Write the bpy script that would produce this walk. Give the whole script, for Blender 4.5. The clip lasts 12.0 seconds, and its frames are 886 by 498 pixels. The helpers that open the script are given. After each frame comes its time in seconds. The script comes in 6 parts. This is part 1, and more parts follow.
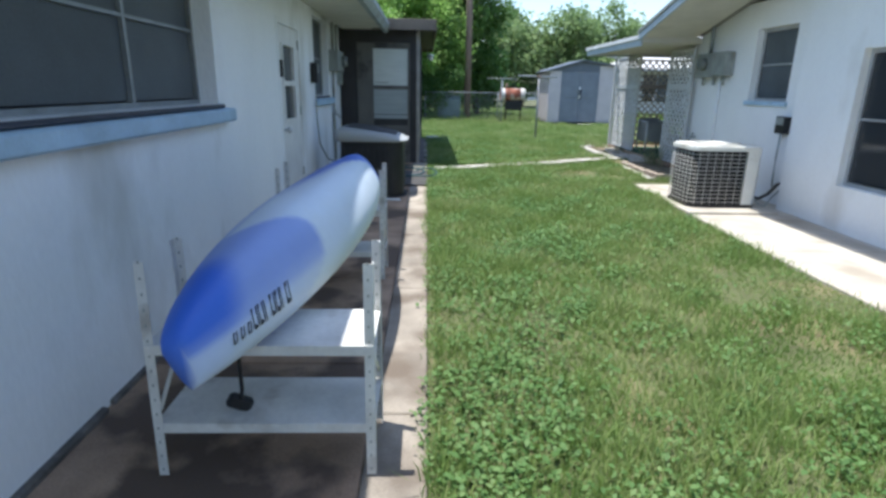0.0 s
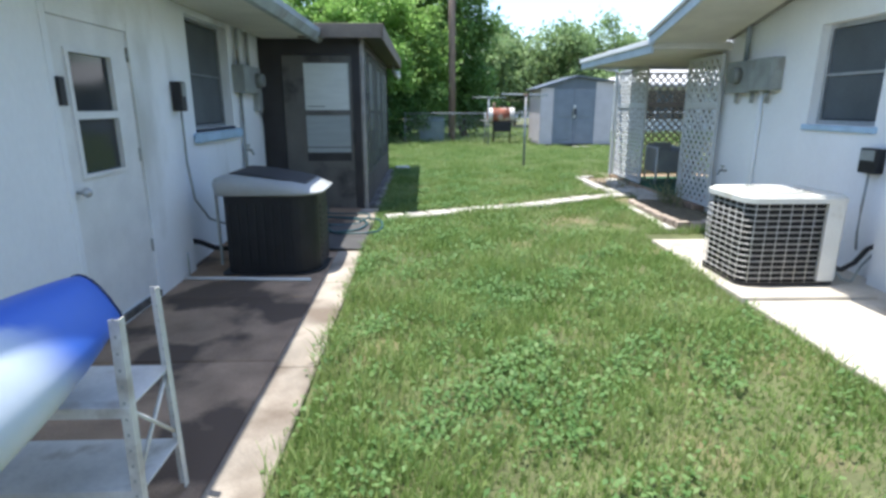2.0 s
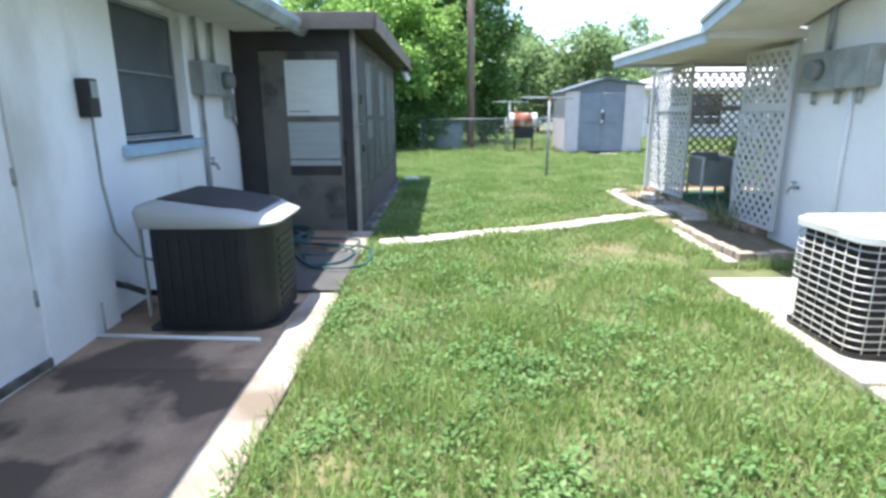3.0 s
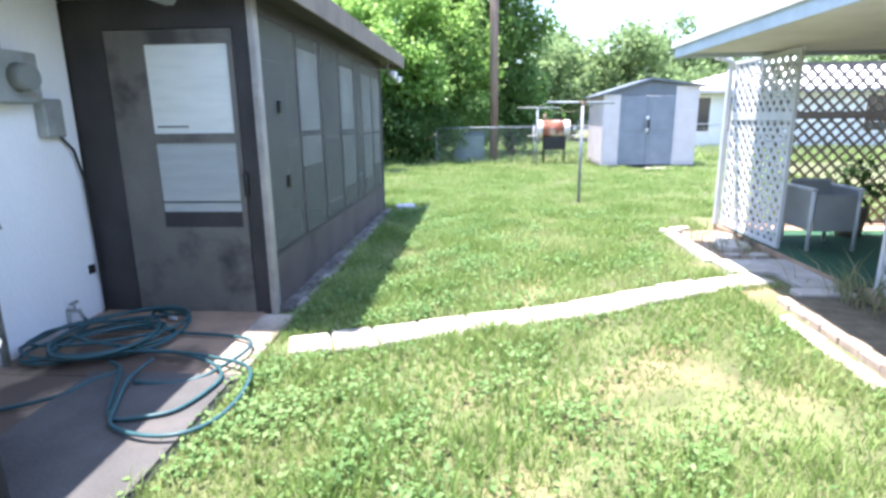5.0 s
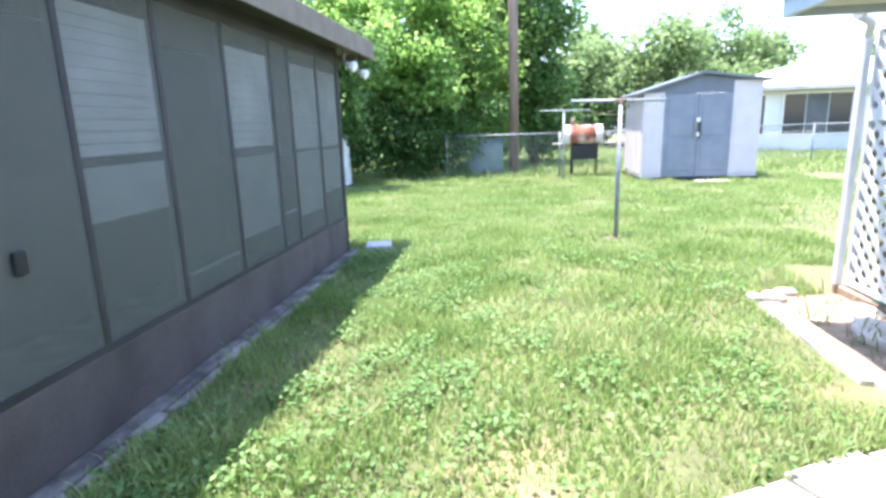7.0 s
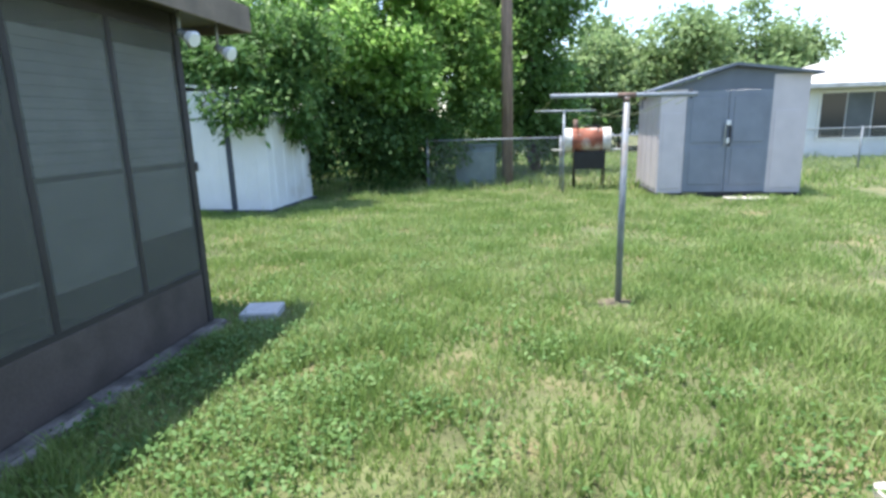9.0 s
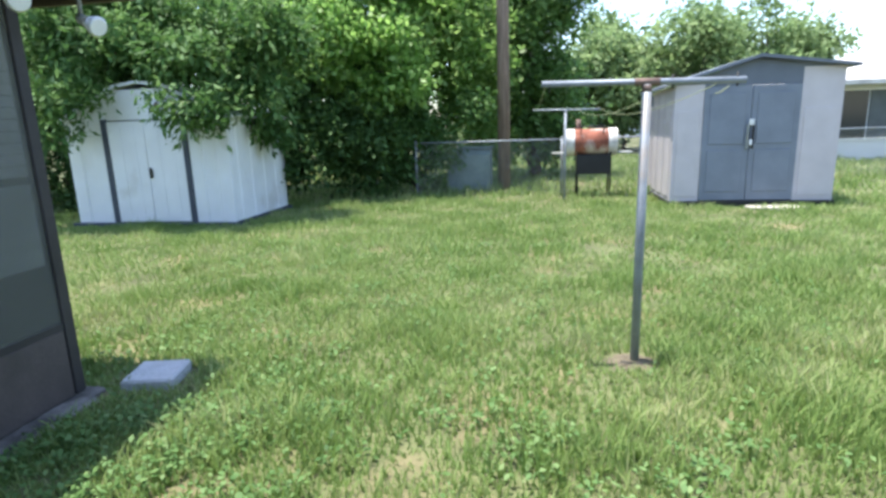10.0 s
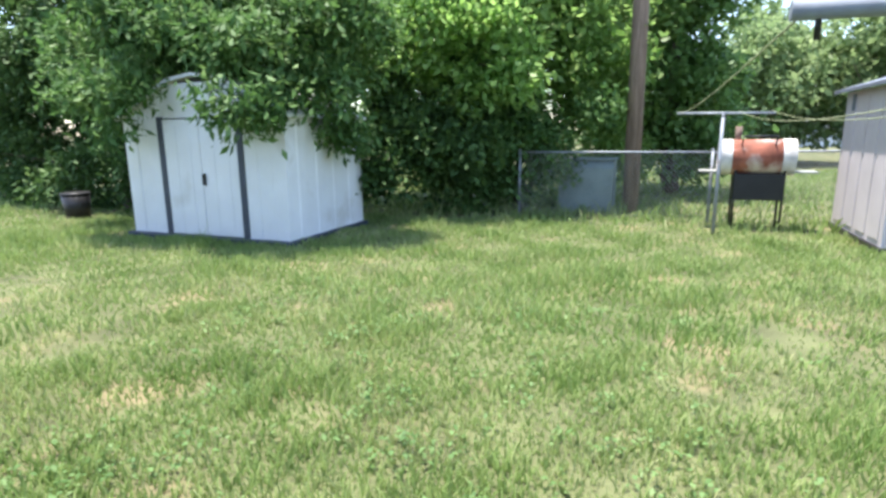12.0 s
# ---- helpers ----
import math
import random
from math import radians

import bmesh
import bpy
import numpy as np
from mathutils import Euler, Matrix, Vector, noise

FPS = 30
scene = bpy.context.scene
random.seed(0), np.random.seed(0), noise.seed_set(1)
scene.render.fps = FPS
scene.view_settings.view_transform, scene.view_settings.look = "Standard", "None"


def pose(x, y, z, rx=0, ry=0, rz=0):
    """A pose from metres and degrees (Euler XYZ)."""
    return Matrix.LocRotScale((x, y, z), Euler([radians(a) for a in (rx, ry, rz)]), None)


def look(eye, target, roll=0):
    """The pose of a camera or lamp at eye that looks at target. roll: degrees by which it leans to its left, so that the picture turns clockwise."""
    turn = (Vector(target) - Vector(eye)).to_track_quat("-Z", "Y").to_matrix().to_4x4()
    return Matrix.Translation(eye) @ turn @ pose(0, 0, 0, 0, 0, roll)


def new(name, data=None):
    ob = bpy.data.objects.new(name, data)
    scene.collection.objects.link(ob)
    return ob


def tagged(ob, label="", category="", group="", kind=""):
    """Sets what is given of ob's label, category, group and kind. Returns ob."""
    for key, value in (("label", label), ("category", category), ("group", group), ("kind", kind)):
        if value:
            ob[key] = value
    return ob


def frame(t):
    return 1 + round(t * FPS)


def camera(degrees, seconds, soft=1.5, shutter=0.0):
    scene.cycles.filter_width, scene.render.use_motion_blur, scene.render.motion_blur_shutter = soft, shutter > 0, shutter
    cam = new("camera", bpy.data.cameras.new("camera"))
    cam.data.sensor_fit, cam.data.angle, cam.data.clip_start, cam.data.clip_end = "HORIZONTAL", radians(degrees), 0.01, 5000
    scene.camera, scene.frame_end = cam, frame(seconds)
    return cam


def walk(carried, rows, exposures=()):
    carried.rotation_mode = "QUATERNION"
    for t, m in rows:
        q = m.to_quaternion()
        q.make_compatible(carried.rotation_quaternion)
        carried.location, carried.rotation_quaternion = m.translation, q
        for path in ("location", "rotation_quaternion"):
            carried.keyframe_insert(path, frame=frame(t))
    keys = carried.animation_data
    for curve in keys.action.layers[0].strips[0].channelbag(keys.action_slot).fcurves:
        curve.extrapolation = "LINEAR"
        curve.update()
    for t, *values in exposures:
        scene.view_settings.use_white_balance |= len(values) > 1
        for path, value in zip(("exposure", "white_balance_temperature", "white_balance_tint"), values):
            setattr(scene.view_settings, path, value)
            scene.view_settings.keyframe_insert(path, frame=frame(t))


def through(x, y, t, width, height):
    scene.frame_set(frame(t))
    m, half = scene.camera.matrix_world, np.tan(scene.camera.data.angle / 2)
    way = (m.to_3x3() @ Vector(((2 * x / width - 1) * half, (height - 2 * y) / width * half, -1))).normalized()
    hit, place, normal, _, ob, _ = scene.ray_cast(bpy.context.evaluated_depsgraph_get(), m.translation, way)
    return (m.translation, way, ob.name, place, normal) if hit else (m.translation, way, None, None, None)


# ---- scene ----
cam = camera(77.5, 12.0, soft=3.0)
PATH = [
    (0, (-0.042, 0.101, 1.512), (0.02, 2.019, 0.95), 1.0),
    (0.5, (0.169, 0.647, 1.543), (0.237, 2.57, 1.0), 0.8),
    (1, (0.367, 1.271, 1.552), (0.439, 3.199, 1.026), 0.5),
    (1.5, (0.478, 1.906, 1.565), (0.549, 3.837, 1.05), 0.3),
    (2, (0.645, 2.562, 1.582), (0.709, 4.498, 1.081), -0.0),
    (2.5, (0.713, 3.21, 1.573), (0.733, 5.149, 1.085), -0.1),
    (3, (0.889, 3.868, 1.562), (0.871, 5.809, 1.081), -0.3),
    (3.2, (0.951, 4.143, 1.611), (0.922, 6.084, 1.127), -0.3),
    (5, (1.433, 6.558, 1.616), (1.29, 8.499, 1.156), -0.7),
    (5.5, (1.58, 7.266, 1.605), (1.423, 9.206, 1.147), -0.9),
    (6, (1.616, 7.904, 1.607), (1.405, 9.841, 1.157), -1.2),
    (6.5, (1.728, 8.545, 1.593), (1.499, 10.481, 1.147), -1.3),
    (7, (1.82, 9.158, 1.618), (1.563, 11.093, 1.182), -1.8),
    (9, (2.344, 11.644, 1.651), (2.04, 13.573, 1.217), -1.6),
    (9.5, (2.385, 12.284, 1.636), (2.071, 14.212, 1.207), -1.6),
    (10, (2.459, 12.9, 1.629), (2.142, 14.828, 1.201), -1.8),
    (10.5, (2.451, 13.535, 1.635), (2.123, 15.461, 1.209), -1.8),
    (11, (2.443, 14.134, 1.651), (2.084, 16.056, 1.229), -1.9),
    (11.5, (2.401, 14.666, 1.657), (1.913, 16.56, 1.242), -1.4),
    (12, (2.317, 15.128, 1.652), (1.6, 16.95, 1.244), -0.6),
]
walk(cam, [(t, look(eye, target, roll)) for t, eye, target, roll in PATH],
     exposures=[(0, 0.89, 6250, 9), (0.5, 0.74, 6250, 8), (1.5, 0.95, 6300, 9), (2.2, 1.34, 6350, 10), (3, 1.78, 6400, 11), (4.2, 2.12, 6400, 15), (5, 2.38, 6380, 18), (5.5, 2.46, 6380, 19), (7, 2.49, 6380, 18), (8, 2.04, 6450, 14), (9, 1.54, 6500, 11), (10, 1.54, 6550, 11), (10.5, 1.64, 6550, 11), (11, 1.76, 6600, 12), (12, 1.74, 6650, 14)])

# ---- light ----
world = bpy.data.worlds.new("sky")
scene.world = world
world.use_nodes = True
wn = world.node_tree
sky = wn.nodes.new("ShaderNodeTexSky")
sky.sky_type = 'NISHITA'
sky.sun_disc = False
sky.sun_elevation = radians(80)
sky.sun_rotation = radians(-90)
sky.air_density, sky.dust_density, sky.ozone_density = 1.0, 0.7, 1.0
wn.links.new(sky.outputs[0], wn.nodes["Background"].inputs[0])
wn.nodes["Background"].inputs[1].default_value = 0.15
sun = new("sun", bpy.data.lights.new("sun", "SUN"))
sun.data.energy = 3.8
sun.data.angle = radians(0.6)
sun.data.color = (1.0, 0.97, 0.91)
sun.matrix_world = look((-1.75, 0.3, 10.0), (0, 0, 0))

# ---- helpers of this scene ----
R = random.Random(7)
NP = np.random.RandomState(11)


def ease(v):
    v = min(max(v, 0.0), 1.0)
    return v * v * (3 - 2 * v)


def gz(y):
    """Height of the yard at y: it rises a little towards the back."""
    return 0.13 * ease((y - 5.0) / 7.0)


def gz_np(y):
    v = np.clip((y - 5.0) / 7.0, 0, 1)
    return 0.13 * v * v * (3 - 2 * v)


def thing(name, loc, label, category, group="", kind=""):
    ob = new(name)
    ob.empty_display_size = 0.1
    ob.location = loc
    return tagged(ob, label, category, group, kind)


def base_of(ob):
    m = Matrix.Translation(ob.location)
    return m


def part(name, bm, material, parent=None, label="", smooth=False):
    """Links a bmesh, given in world metres, as one mesh object under a thing or part."""
    me = bpy.data.meshes.new(name)
    bm.to_mesh(me)
    bm.free()
    for m in material if isinstance(material, (list, tuple)) else [material]:
        me.materials.append(m)
    if smooth:
        for p in me.polygons:
            p.use_smooth = True
    ob = new(name, me)
    if parent is not None:
        ob.parent = parent
        top = parent
        while top.parent is not None:
            top = top.parent
        if parent is top:
            ob.matrix_parent_inverse = base_of(top).inverted()
    if label:
        ob["label"] = label
    return ob


def solid(name, bm, material, label, category, group="", kind="", smooth=False):
    return tagged(part(name, bm, material, None, "", smooth), label, category, group, kind)


def B():
    return bmesh.new()


def box(bm, x0, x1, y0, y1, z0, z1, bevel=0.0, m=None, mat=0):
    r = bmesh.ops.create_cube(bm, size=1.0)
    vs = r["verts"]
    t = Matrix.Translation(((x0 + x1) / 2, (y0 + y1) / 2, (z0 + z1) / 2)) @ Matrix.Diagonal((abs(x1 - x0), abs(y1 - y0), abs(z1 - z0), 1))
    bmesh.ops.transform(bm, matrix=(m @ t) if m is not None else t, verts=vs)
    fs = {f for v in vs for f in v.link_faces}
    for f in fs:
        f.material_index = mat
    if bevel > 0:
        es = list({e for v in vs for e in v.link_edges})
        bmesh.ops.bevel(bm, geom=es, offset=bevel, segments=1, profile=0.5, affect='EDGES')
    return bm


def rod(bm, p, q, r0, r1=None, n=10, mat=0, cap=True):
    p, q = Vector(p), Vector(q)
    r1 = r0 if r1 is None else r1
    d = q - p
    m = Matrix.Translation((p + q) / 2) @ d.to_track_quat('Z', 'Y').to_matrix().to_4x4()
    r = bmesh.ops.create_cone(bm, cap_ends=cap, cap_tris=False, segments=n, radius1=r0, radius2=r1, depth=d.length, matrix=m)
    for f in {f for v in r["verts"] for f in v.link_faces}:
        f.material_index = mat
        f.smooth = len(f.verts) == 4
    return bm


def tube(bm, pts, r, n=6):
    """A round tube along a line of points."""
    pts = [Vector(p) for p in pts]
    rings = []
    for i, p in enumerate(pts):
        d = pts[min(i + 1, len(pts) - 1)] - pts[max(i - 1, 0)]
        q = d.to_track_quat('Z', 'Y')
        rr = r[i] if isinstance(r, (list, tuple)) else r
        rings.append([bm.verts.new(p + q @ Vector((rr * math.cos(a), rr * math.sin(a), 0))) for a in [2 * math.pi * k / n for k in range(n)]])
    for a, b in zip(rings, rings[1:]):
        for k in range(n):
            f = bm.faces.new((a[k], a[(k + 1) % n], b[(k + 1) % n], b[k]))
            f.smooth = True
    bm.faces.new(rings[0][::-1])
    bm.faces.new(rings[-1])
    return bm


def prism(bm, outline, axis, a, b, mat=0):
    """Extrudes an outline of two coordinates along an axis from a to b."""
    def put(u, v, w):
        return {"x": (w, u, v), "y": (u, w, v), "z": (u, v, w)}[axis]
    lo = [bm.verts.new(put(u, v, a)) for u, v in outline]
    hi = [bm.verts.new(put(u, v, b)) for u, v in outline]
    n = len(outline)
    fs = [bm.faces.new(lo[::-1]), bm.faces.new(hi)]
    for k in range(n):
        fs.append(bm.faces.new((lo[k], lo[(k + 1) % n], hi[(k + 1) % n], hi[k])))
    for f in fs:
        f.material_index = mat
    bmesh.ops.recalc_face_normals(bm, faces=fs)
    return bm


def wall_x(bm, x0, x1, y0, y1, z0, z1, holes=()):
    """A wall that runs along y, with openings (y0, y1, z0, z1) cut through it."""
    ys = sorted({y0, y1, *[h[0] for h in holes], *[h[1] for h in holes]})
    for a, b in zip(ys, ys[1:]):
        mid = (a + b) / 2
        zs = [(z0, z1)]
        for h in holes:
            if h[0] < mid < h[1]:
                zs = [s for lo, hi in zs for s in ((lo, min(hi, h[2])), (max(lo, h[3]), hi)) if s[1] - s[0] > 1e-4]
        for lo, hi in zs:
            box(bm, x0, x1, a, b, lo, hi)
    bmesh.ops.remove_doubles(bm, verts=bm.verts, dist=1e-4)
    seen = {}
    bm.verts.index_update()
    for f in list(bm.faces):
        key = tuple(sorted(v.index for v in f.verts))
        seen.setdefault(key, []).append(f)
    bmesh.ops.delete(bm, geom=[f for fs in seen.values() if len(fs) > 1 for f in fs], context='FACES')
    return bm


def raw_mesh(name, verts, faces_flat, n, material, label, category, kind=""):
    """A mesh from numpy arrays, all faces with n corners."""
    me = bpy.data.meshes.new(name)
    count = len(faces_flat) // n
    me.vertices.add(len(verts))
    me.vertices.foreach_set("co", np.asarray(verts, dtype=np.float32).ravel())
    me.loops.add(len(faces_flat))
    me.loops.foreach_set("vertex_index", np.asarray(faces_flat, dtype=np.int32))
    me.polygons.add(count)
    me.polygons.foreach_set("loop_start", np.arange(0, count * n, n, dtype=np.int32))
    me.update(calc_edges=True)
    me.materials.append(material)
    ob = new(name, me)
    if label:
        tagged(ob, label, category, "", kind)
    return ob


# ---- materials ----
def mat(name, color, rough=0.8, metal=0.0, vary=0.12, scale=6.0, bump=0.15, fine=60.0, stain=None, stain_amount=0.0, stain_scale=1.2,
        per_object=0.0, per_island=0.0, spec=0.4, stretch=(1, 1, 1), stain_edge=0.0):
    """A surface with variation at two scales, stains of their own colour, and fine relief."""
    m = bpy.data.materials.new(name)
    m.use_nodes = True
    t = m.node_tree
    b = t.nodes["Principled BSDF"]
    b.inputs["Roughness"].default_value = rough
    b.inputs["Metallic"].default_value = metal
    b.inputs["Specular IOR Level"].default_value = spec
    co = t.nodes.new("ShaderNodeTexCoord")
    mp = t.nodes.new("ShaderNodeMapping")
    mp.inputs["Scale"].default_value = stretch
    t.links.new(co.outputs["Object"], mp.inputs[0])

    def noise_of(s, detail=4):
        n = t.nodes.new("ShaderNodeTexNoise")
        n.inputs["Scale"].default_value = s
        n.inputs["Detail"].default_value = detail
        t.links.new(mp.outputs[0], n.inputs["Vector"])
        return n.outputs["Fac"]

    def mixed(fac, a, c, mode="MIX"):
        x = t.nodes.new("ShaderNodeMix")
        x.data_type, x.blend_type = "RGBA", mode
        for sock, val in ((x.inputs["Factor"], fac), (x.inputs["A"], a), (x.inputs["B"], c)):
            if isinstance(val, bpy.types.NodeSocket):
                t.links.new(val, sock)
            else:
                sock.default_value = val
        return x.outputs["Result"]

    def ramp(fac, lo, hi):
        x = t.nodes.new("ShaderNodeMapRange")
        x.inputs["From Min"].default_value, x.inputs["From Max"].default_value = lo, hi
        t.links.new(fac, x.inputs["Value"])
        return x.outputs["Result"]

    c = Vector(color)
    dark, light = [*(c * (1 - vary)), 1], [*[min(1, v * (1 + vary)) for v in c], 1]
    out = mixed(ramp(noise_of(scale), 0.3, 0.7), dark, light)
    out = mixed(ramp(noise_of(fine), 0.25, 0.75), out, mixed(1.0, out, (1 - vary, 1 - vary, 1 - vary, 1), "MULTIPLY"))
    if stain:
        n = ramp(noise_of(stain_scale, 6), 0.62 - 0.3 * stain_amount, 0.62 - 0.3 * stain_amount + stain_edge if stain_edge else 0.72 - 0.15 * stain_amount)
        out = mixed(n, out, (*stain, 1))
    if per_object or per_island:
        src = t.nodes.new("ShaderNodeObjectInfo" if per_object else "ShaderNodeNewGeometry")
        rnd = src.outputs["Random"] if per_object else src.outputs["Random Per Island"]
        k = per_object or per_island
        h = t.nodes.new("ShaderNodeHueSaturation")
        mr = t.nodes.new("ShaderNodeMapRange")
        mr.inputs["To Min"].default_value, mr.inputs["To Max"].default_value = 1 - k, 1 + k
        t.links.new(rnd, mr.inputs["Value"])
        t.links.new(mr.outputs[0], h.inputs["Value"])
        t.links.new(out, h.inputs["Color"])
        out = h.outputs[0]
    t.links.new(out, b.inputs["Base Color"])
    if bump:
        bp = t.nodes.new("ShaderNodeBump")
        bp.inputs["Strength"].default_value = bump
        bp.inputs["Distance"].default_value = 0.01
        t.links.new(noise_of(fine, 5), bp.inputs["Height"])
        t.links.new(bp.outputs[0], b.inputs["Normal"])
    return m


def plant_mat(name, stops, rough=0.55, patch=0.6, through=0.35, own=0.55):
    """Leaves and blades: colour by blade and by patch, with light passing through."""
    m = bpy.data.materials.new(name)
    m.use_nodes = True
    t = m.node_tree
    b = t.nodes["Principled BSDF"]
    b.inputs["Roughness"].default_value = rough
    b.inputs["Specular IOR Level"].default_value = 0.3
    g = t.nodes.new("ShaderNodeNewGeometry")
    n = t.nodes.new("ShaderNodeTexNoise")
    n.inputs["Scale"].default_value = patch
    n.inputs["Detail"].default_value = 5
    t.links.new(g.outputs["Position"], n.inputs["Vector"])
    mr = t.nodes.new("ShaderNodeMapRange")
    mr.inputs["From Min"].default_value, mr.inputs["From Max"].default_value = 0.3, 0.7
    t.links.new(n.outputs["Fac"], mr.inputs["Value"])
    x = t.nodes.new("ShaderNodeMath")
    x.operation = "MULTIPLY_ADD"
    t.links.new(g.outputs["Random Per Island"], x.inputs[0])
    x.inputs[1].default_value = own
    y = t.nodes.new("ShaderNodeMath")
    y.operation = "MULTIPLY"
    y.inputs[1].default_value = 1 - own
    t.links.new(mr.outputs[0], y.inputs[0])
    t.links.new(y.outputs[0], x.inputs[2])
    cr = t.nodes.new("ShaderNodeValToRGB")
    els = cr.color_ramp.elements
    while len(els) < len(stops):
        els.new(0.5)
    for e, (p, c) in zip(els, stops):
        e.position, e.color = p, (*c, 1)
    t.links.new(x.outputs[0], cr.inputs[0])
    t.links.new(cr.outputs[0], b.inputs["Base Color"])
    tr = t.nodes.new("ShaderNodeBsdfTranslucent")
    t.links.new(cr.outputs[0], tr.inputs["Color"])
    mx = t.nodes.new("ShaderNodeMixShader")
    mx.inputs[0].default_value = through
    t.links.new(b.outputs[0], mx.inputs[1])
    t.links.new(tr.outputs[0], mx.inputs[2])
    t.links.new(mx.outputs[0], t.nodes["Material Output"].inputs["Surface"])
    return m


def screen_mat(name, color, solid_part):
    """Insect screen: a dark weave that lets part of the light through."""
    m = bpy.data.materials.new(name)
    m.use_nodes = True
    t = m.node_tree
    b = t.nodes["Principled BSDF"]
    b.inputs["Base Color"].default_value = (*color, 1)
    b.inputs["Roughness"].default_value = 0.65
    tr = t.nodes.new("ShaderNodeBsdfTransparent")
    co = t.nodes.new("ShaderNodeTexCoord")
    n = t.nodes.new("ShaderNodeTexNoise")
    n.inputs["Scale"].default_value = 1.6
    n.inputs["Detail"].default_value = 5
    t.links.new(co.outputs["Object"], n.inputs["Vector"])
    mr = t.nodes.new("ShaderNodeMapRange")
    mr.inputs["To Min"].default_value, mr.inputs["To Max"].default_value = solid_part - 0.12, solid_part + 0.12
    t.links.new(n.outputs["Fac"], mr.inputs["Value"])
    mx = t.nodes.new("ShaderNodeMixShader")
    t.links.new(mr.outputs[0], mx.inputs[0])
    t.links.new(tr.outputs[0], mx.inputs[1])
    t.links.new(b.outputs[0], mx.inputs[2])
    t.links.new(mx.outputs[0], t.nodes["Material Output"].inputs["Surface"])
    return m


def glass_mat(name, tint, rough=0.08):
    m = bpy.data.materials.new(name)
    m.use_nodes = True
    b = m.node_tree.nodes["Principled BSDF"]
    b.inputs["Base Color"].default_value = (*tint, 1)
    b.inputs["Roughness"].default_value = rough
    b.inputs["Specular IOR Level"].default_value = 0.35
    return m


STUCCO = mat("white_stucco", (0.87, 0.885, 0.90), 0.85, 0, 0.05, 1.2, 0.35, 45, stain=(0.58, 0.58, 0.55), stain_amount=0.12, stain_scale=0.9, stretch=(1, 1, 0.45))
STUCCO_R = mat("white_stucco_sunny", (0.88, 0.88, 0.87), 0.85, 0, 0.05, 1.2, 0.35, 45, stain=(0.72, 0.70, 0.66), stain_amount=0.05, stain_scale=0.9, stretch=(1, 1, 0.45))
SILL_BLUE = mat("pale_blue_paint", (0.42, 0.58, 0.72), 0.6, 0, 0.12, 5)
SILL_DARK = mat("dark_sill", (0.05, 0.055, 0.075), 0.5)
TRIM = mat("white_paint", (0.78, 0.78, 0.77), 0.5, 0, 0.06, 5)
ALU = mat("dull_aluminium", (0.55, 0.56, 0.57), 0.45, 0.7, 0.1, 8, 0.05)
GLASS = glass_mat("window_glass", (0.035, 0.04, 0.045))
GLASS_SCREEN = mat("window_screen", (0.10, 0.115, 0.125), 0.6, 0, 0.2, 2.0, 0.0)
FASCIA = mat("grey_blue_fascia", (0.50, 0.56, 0.58), 0.6, 0, 0.1, 5)
SOFFIT = mat("cream_soffit", (0.62, 0.60, 0.54), 0.8, 0, 0.08, 3)
SHINGLE = mat("grey_shingle", (0.24, 0.23, 0.22), 0.95, 0, 0.25, 12, 0.5)
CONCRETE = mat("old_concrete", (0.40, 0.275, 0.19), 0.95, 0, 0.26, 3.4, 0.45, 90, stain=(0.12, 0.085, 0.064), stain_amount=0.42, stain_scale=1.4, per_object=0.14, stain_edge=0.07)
EDGING = mat("worn_edge_concrete", (0.36, 0.31, 0.255), 0.95, 0, 0.26, 3, 0.45, 90, stain=(0.165, 0.13, 0.10), stain_amount=0.55, stain_scale=2.4, per_object=0.14)
CONCRETE_R = mat("bleached_concrete", (0.52, 0.47, 0.40), 0.95, 0, 0.16, 2.4, 0.4, 90, stain=(0.36, 0.31, 0.25), stain_amount=0.28, stain_scale=1.5, per_object=0.05)
PAVER = mat("pale_paver", (0.50, 0.465, 0.41), 0.95, 0, 0.18, 5, 0.5, 90, stain=(0.38, 0.36, 0.31), stain_amount=0.15, stain_scale=3, per_object=0.08)
BRICKM = mat("weathered_brick", (0.46, 0.37, 0.30), 0.95, 0, 0.22, 8, 0.5, 90, per_object=0.2)
SOIL = mat("dry_soil", (0.16, 0.135, 0.09), 1.0, 0, 0.3, 9, 0.8, 70)
GALV = mat("galvanised_pipe", (0.30, 0.33, 0.36), 0.6, 0.3, 0.18, 9, 0.1, 50, stain=(0.28, 0.26, 0.24), stain_amount=0.15, stain_scale=4)
RUST = mat("rust", (0.21, 0.145, 0.115), 0.9, 0, 0.3, 14, 0.4)
BLACK = mat("black_metal", (0.018, 0.018, 0.02), 0.5, 0, 0.2, 8, 0.1)
BLACKP = mat("black_plastic", (0.02, 0.02, 0.022), 0.45, 0, 0.15, 8, 0.05)
ACWHITE = mat("cream_enamel", (0.72, 0.71, 0.66), 0.5, 0, 0.06, 4, 0.05, 40, stain=(0.5, 0.46, 0.38), stain_amount=0.1, stain_scale=3)
ACDARK = mat("dark_coil", (0.02, 0.02, 0.02), 0.7, 0.2, 0.2, 20)
GREYMETAL = mat("grey_metal_box", (0.34, 0.36, 0.34), 0.55, 0.2, 0.15, 6, 0.1, 50, stain=(0.24, 0.22, 0.18), stain_amount=0.2, stain_scale=4)
PORCHDARK = mat("dark_brown_porch_paint", (0.045, 0.04, 0.04), 0.6, 0, 0.25, 3, 0.1)
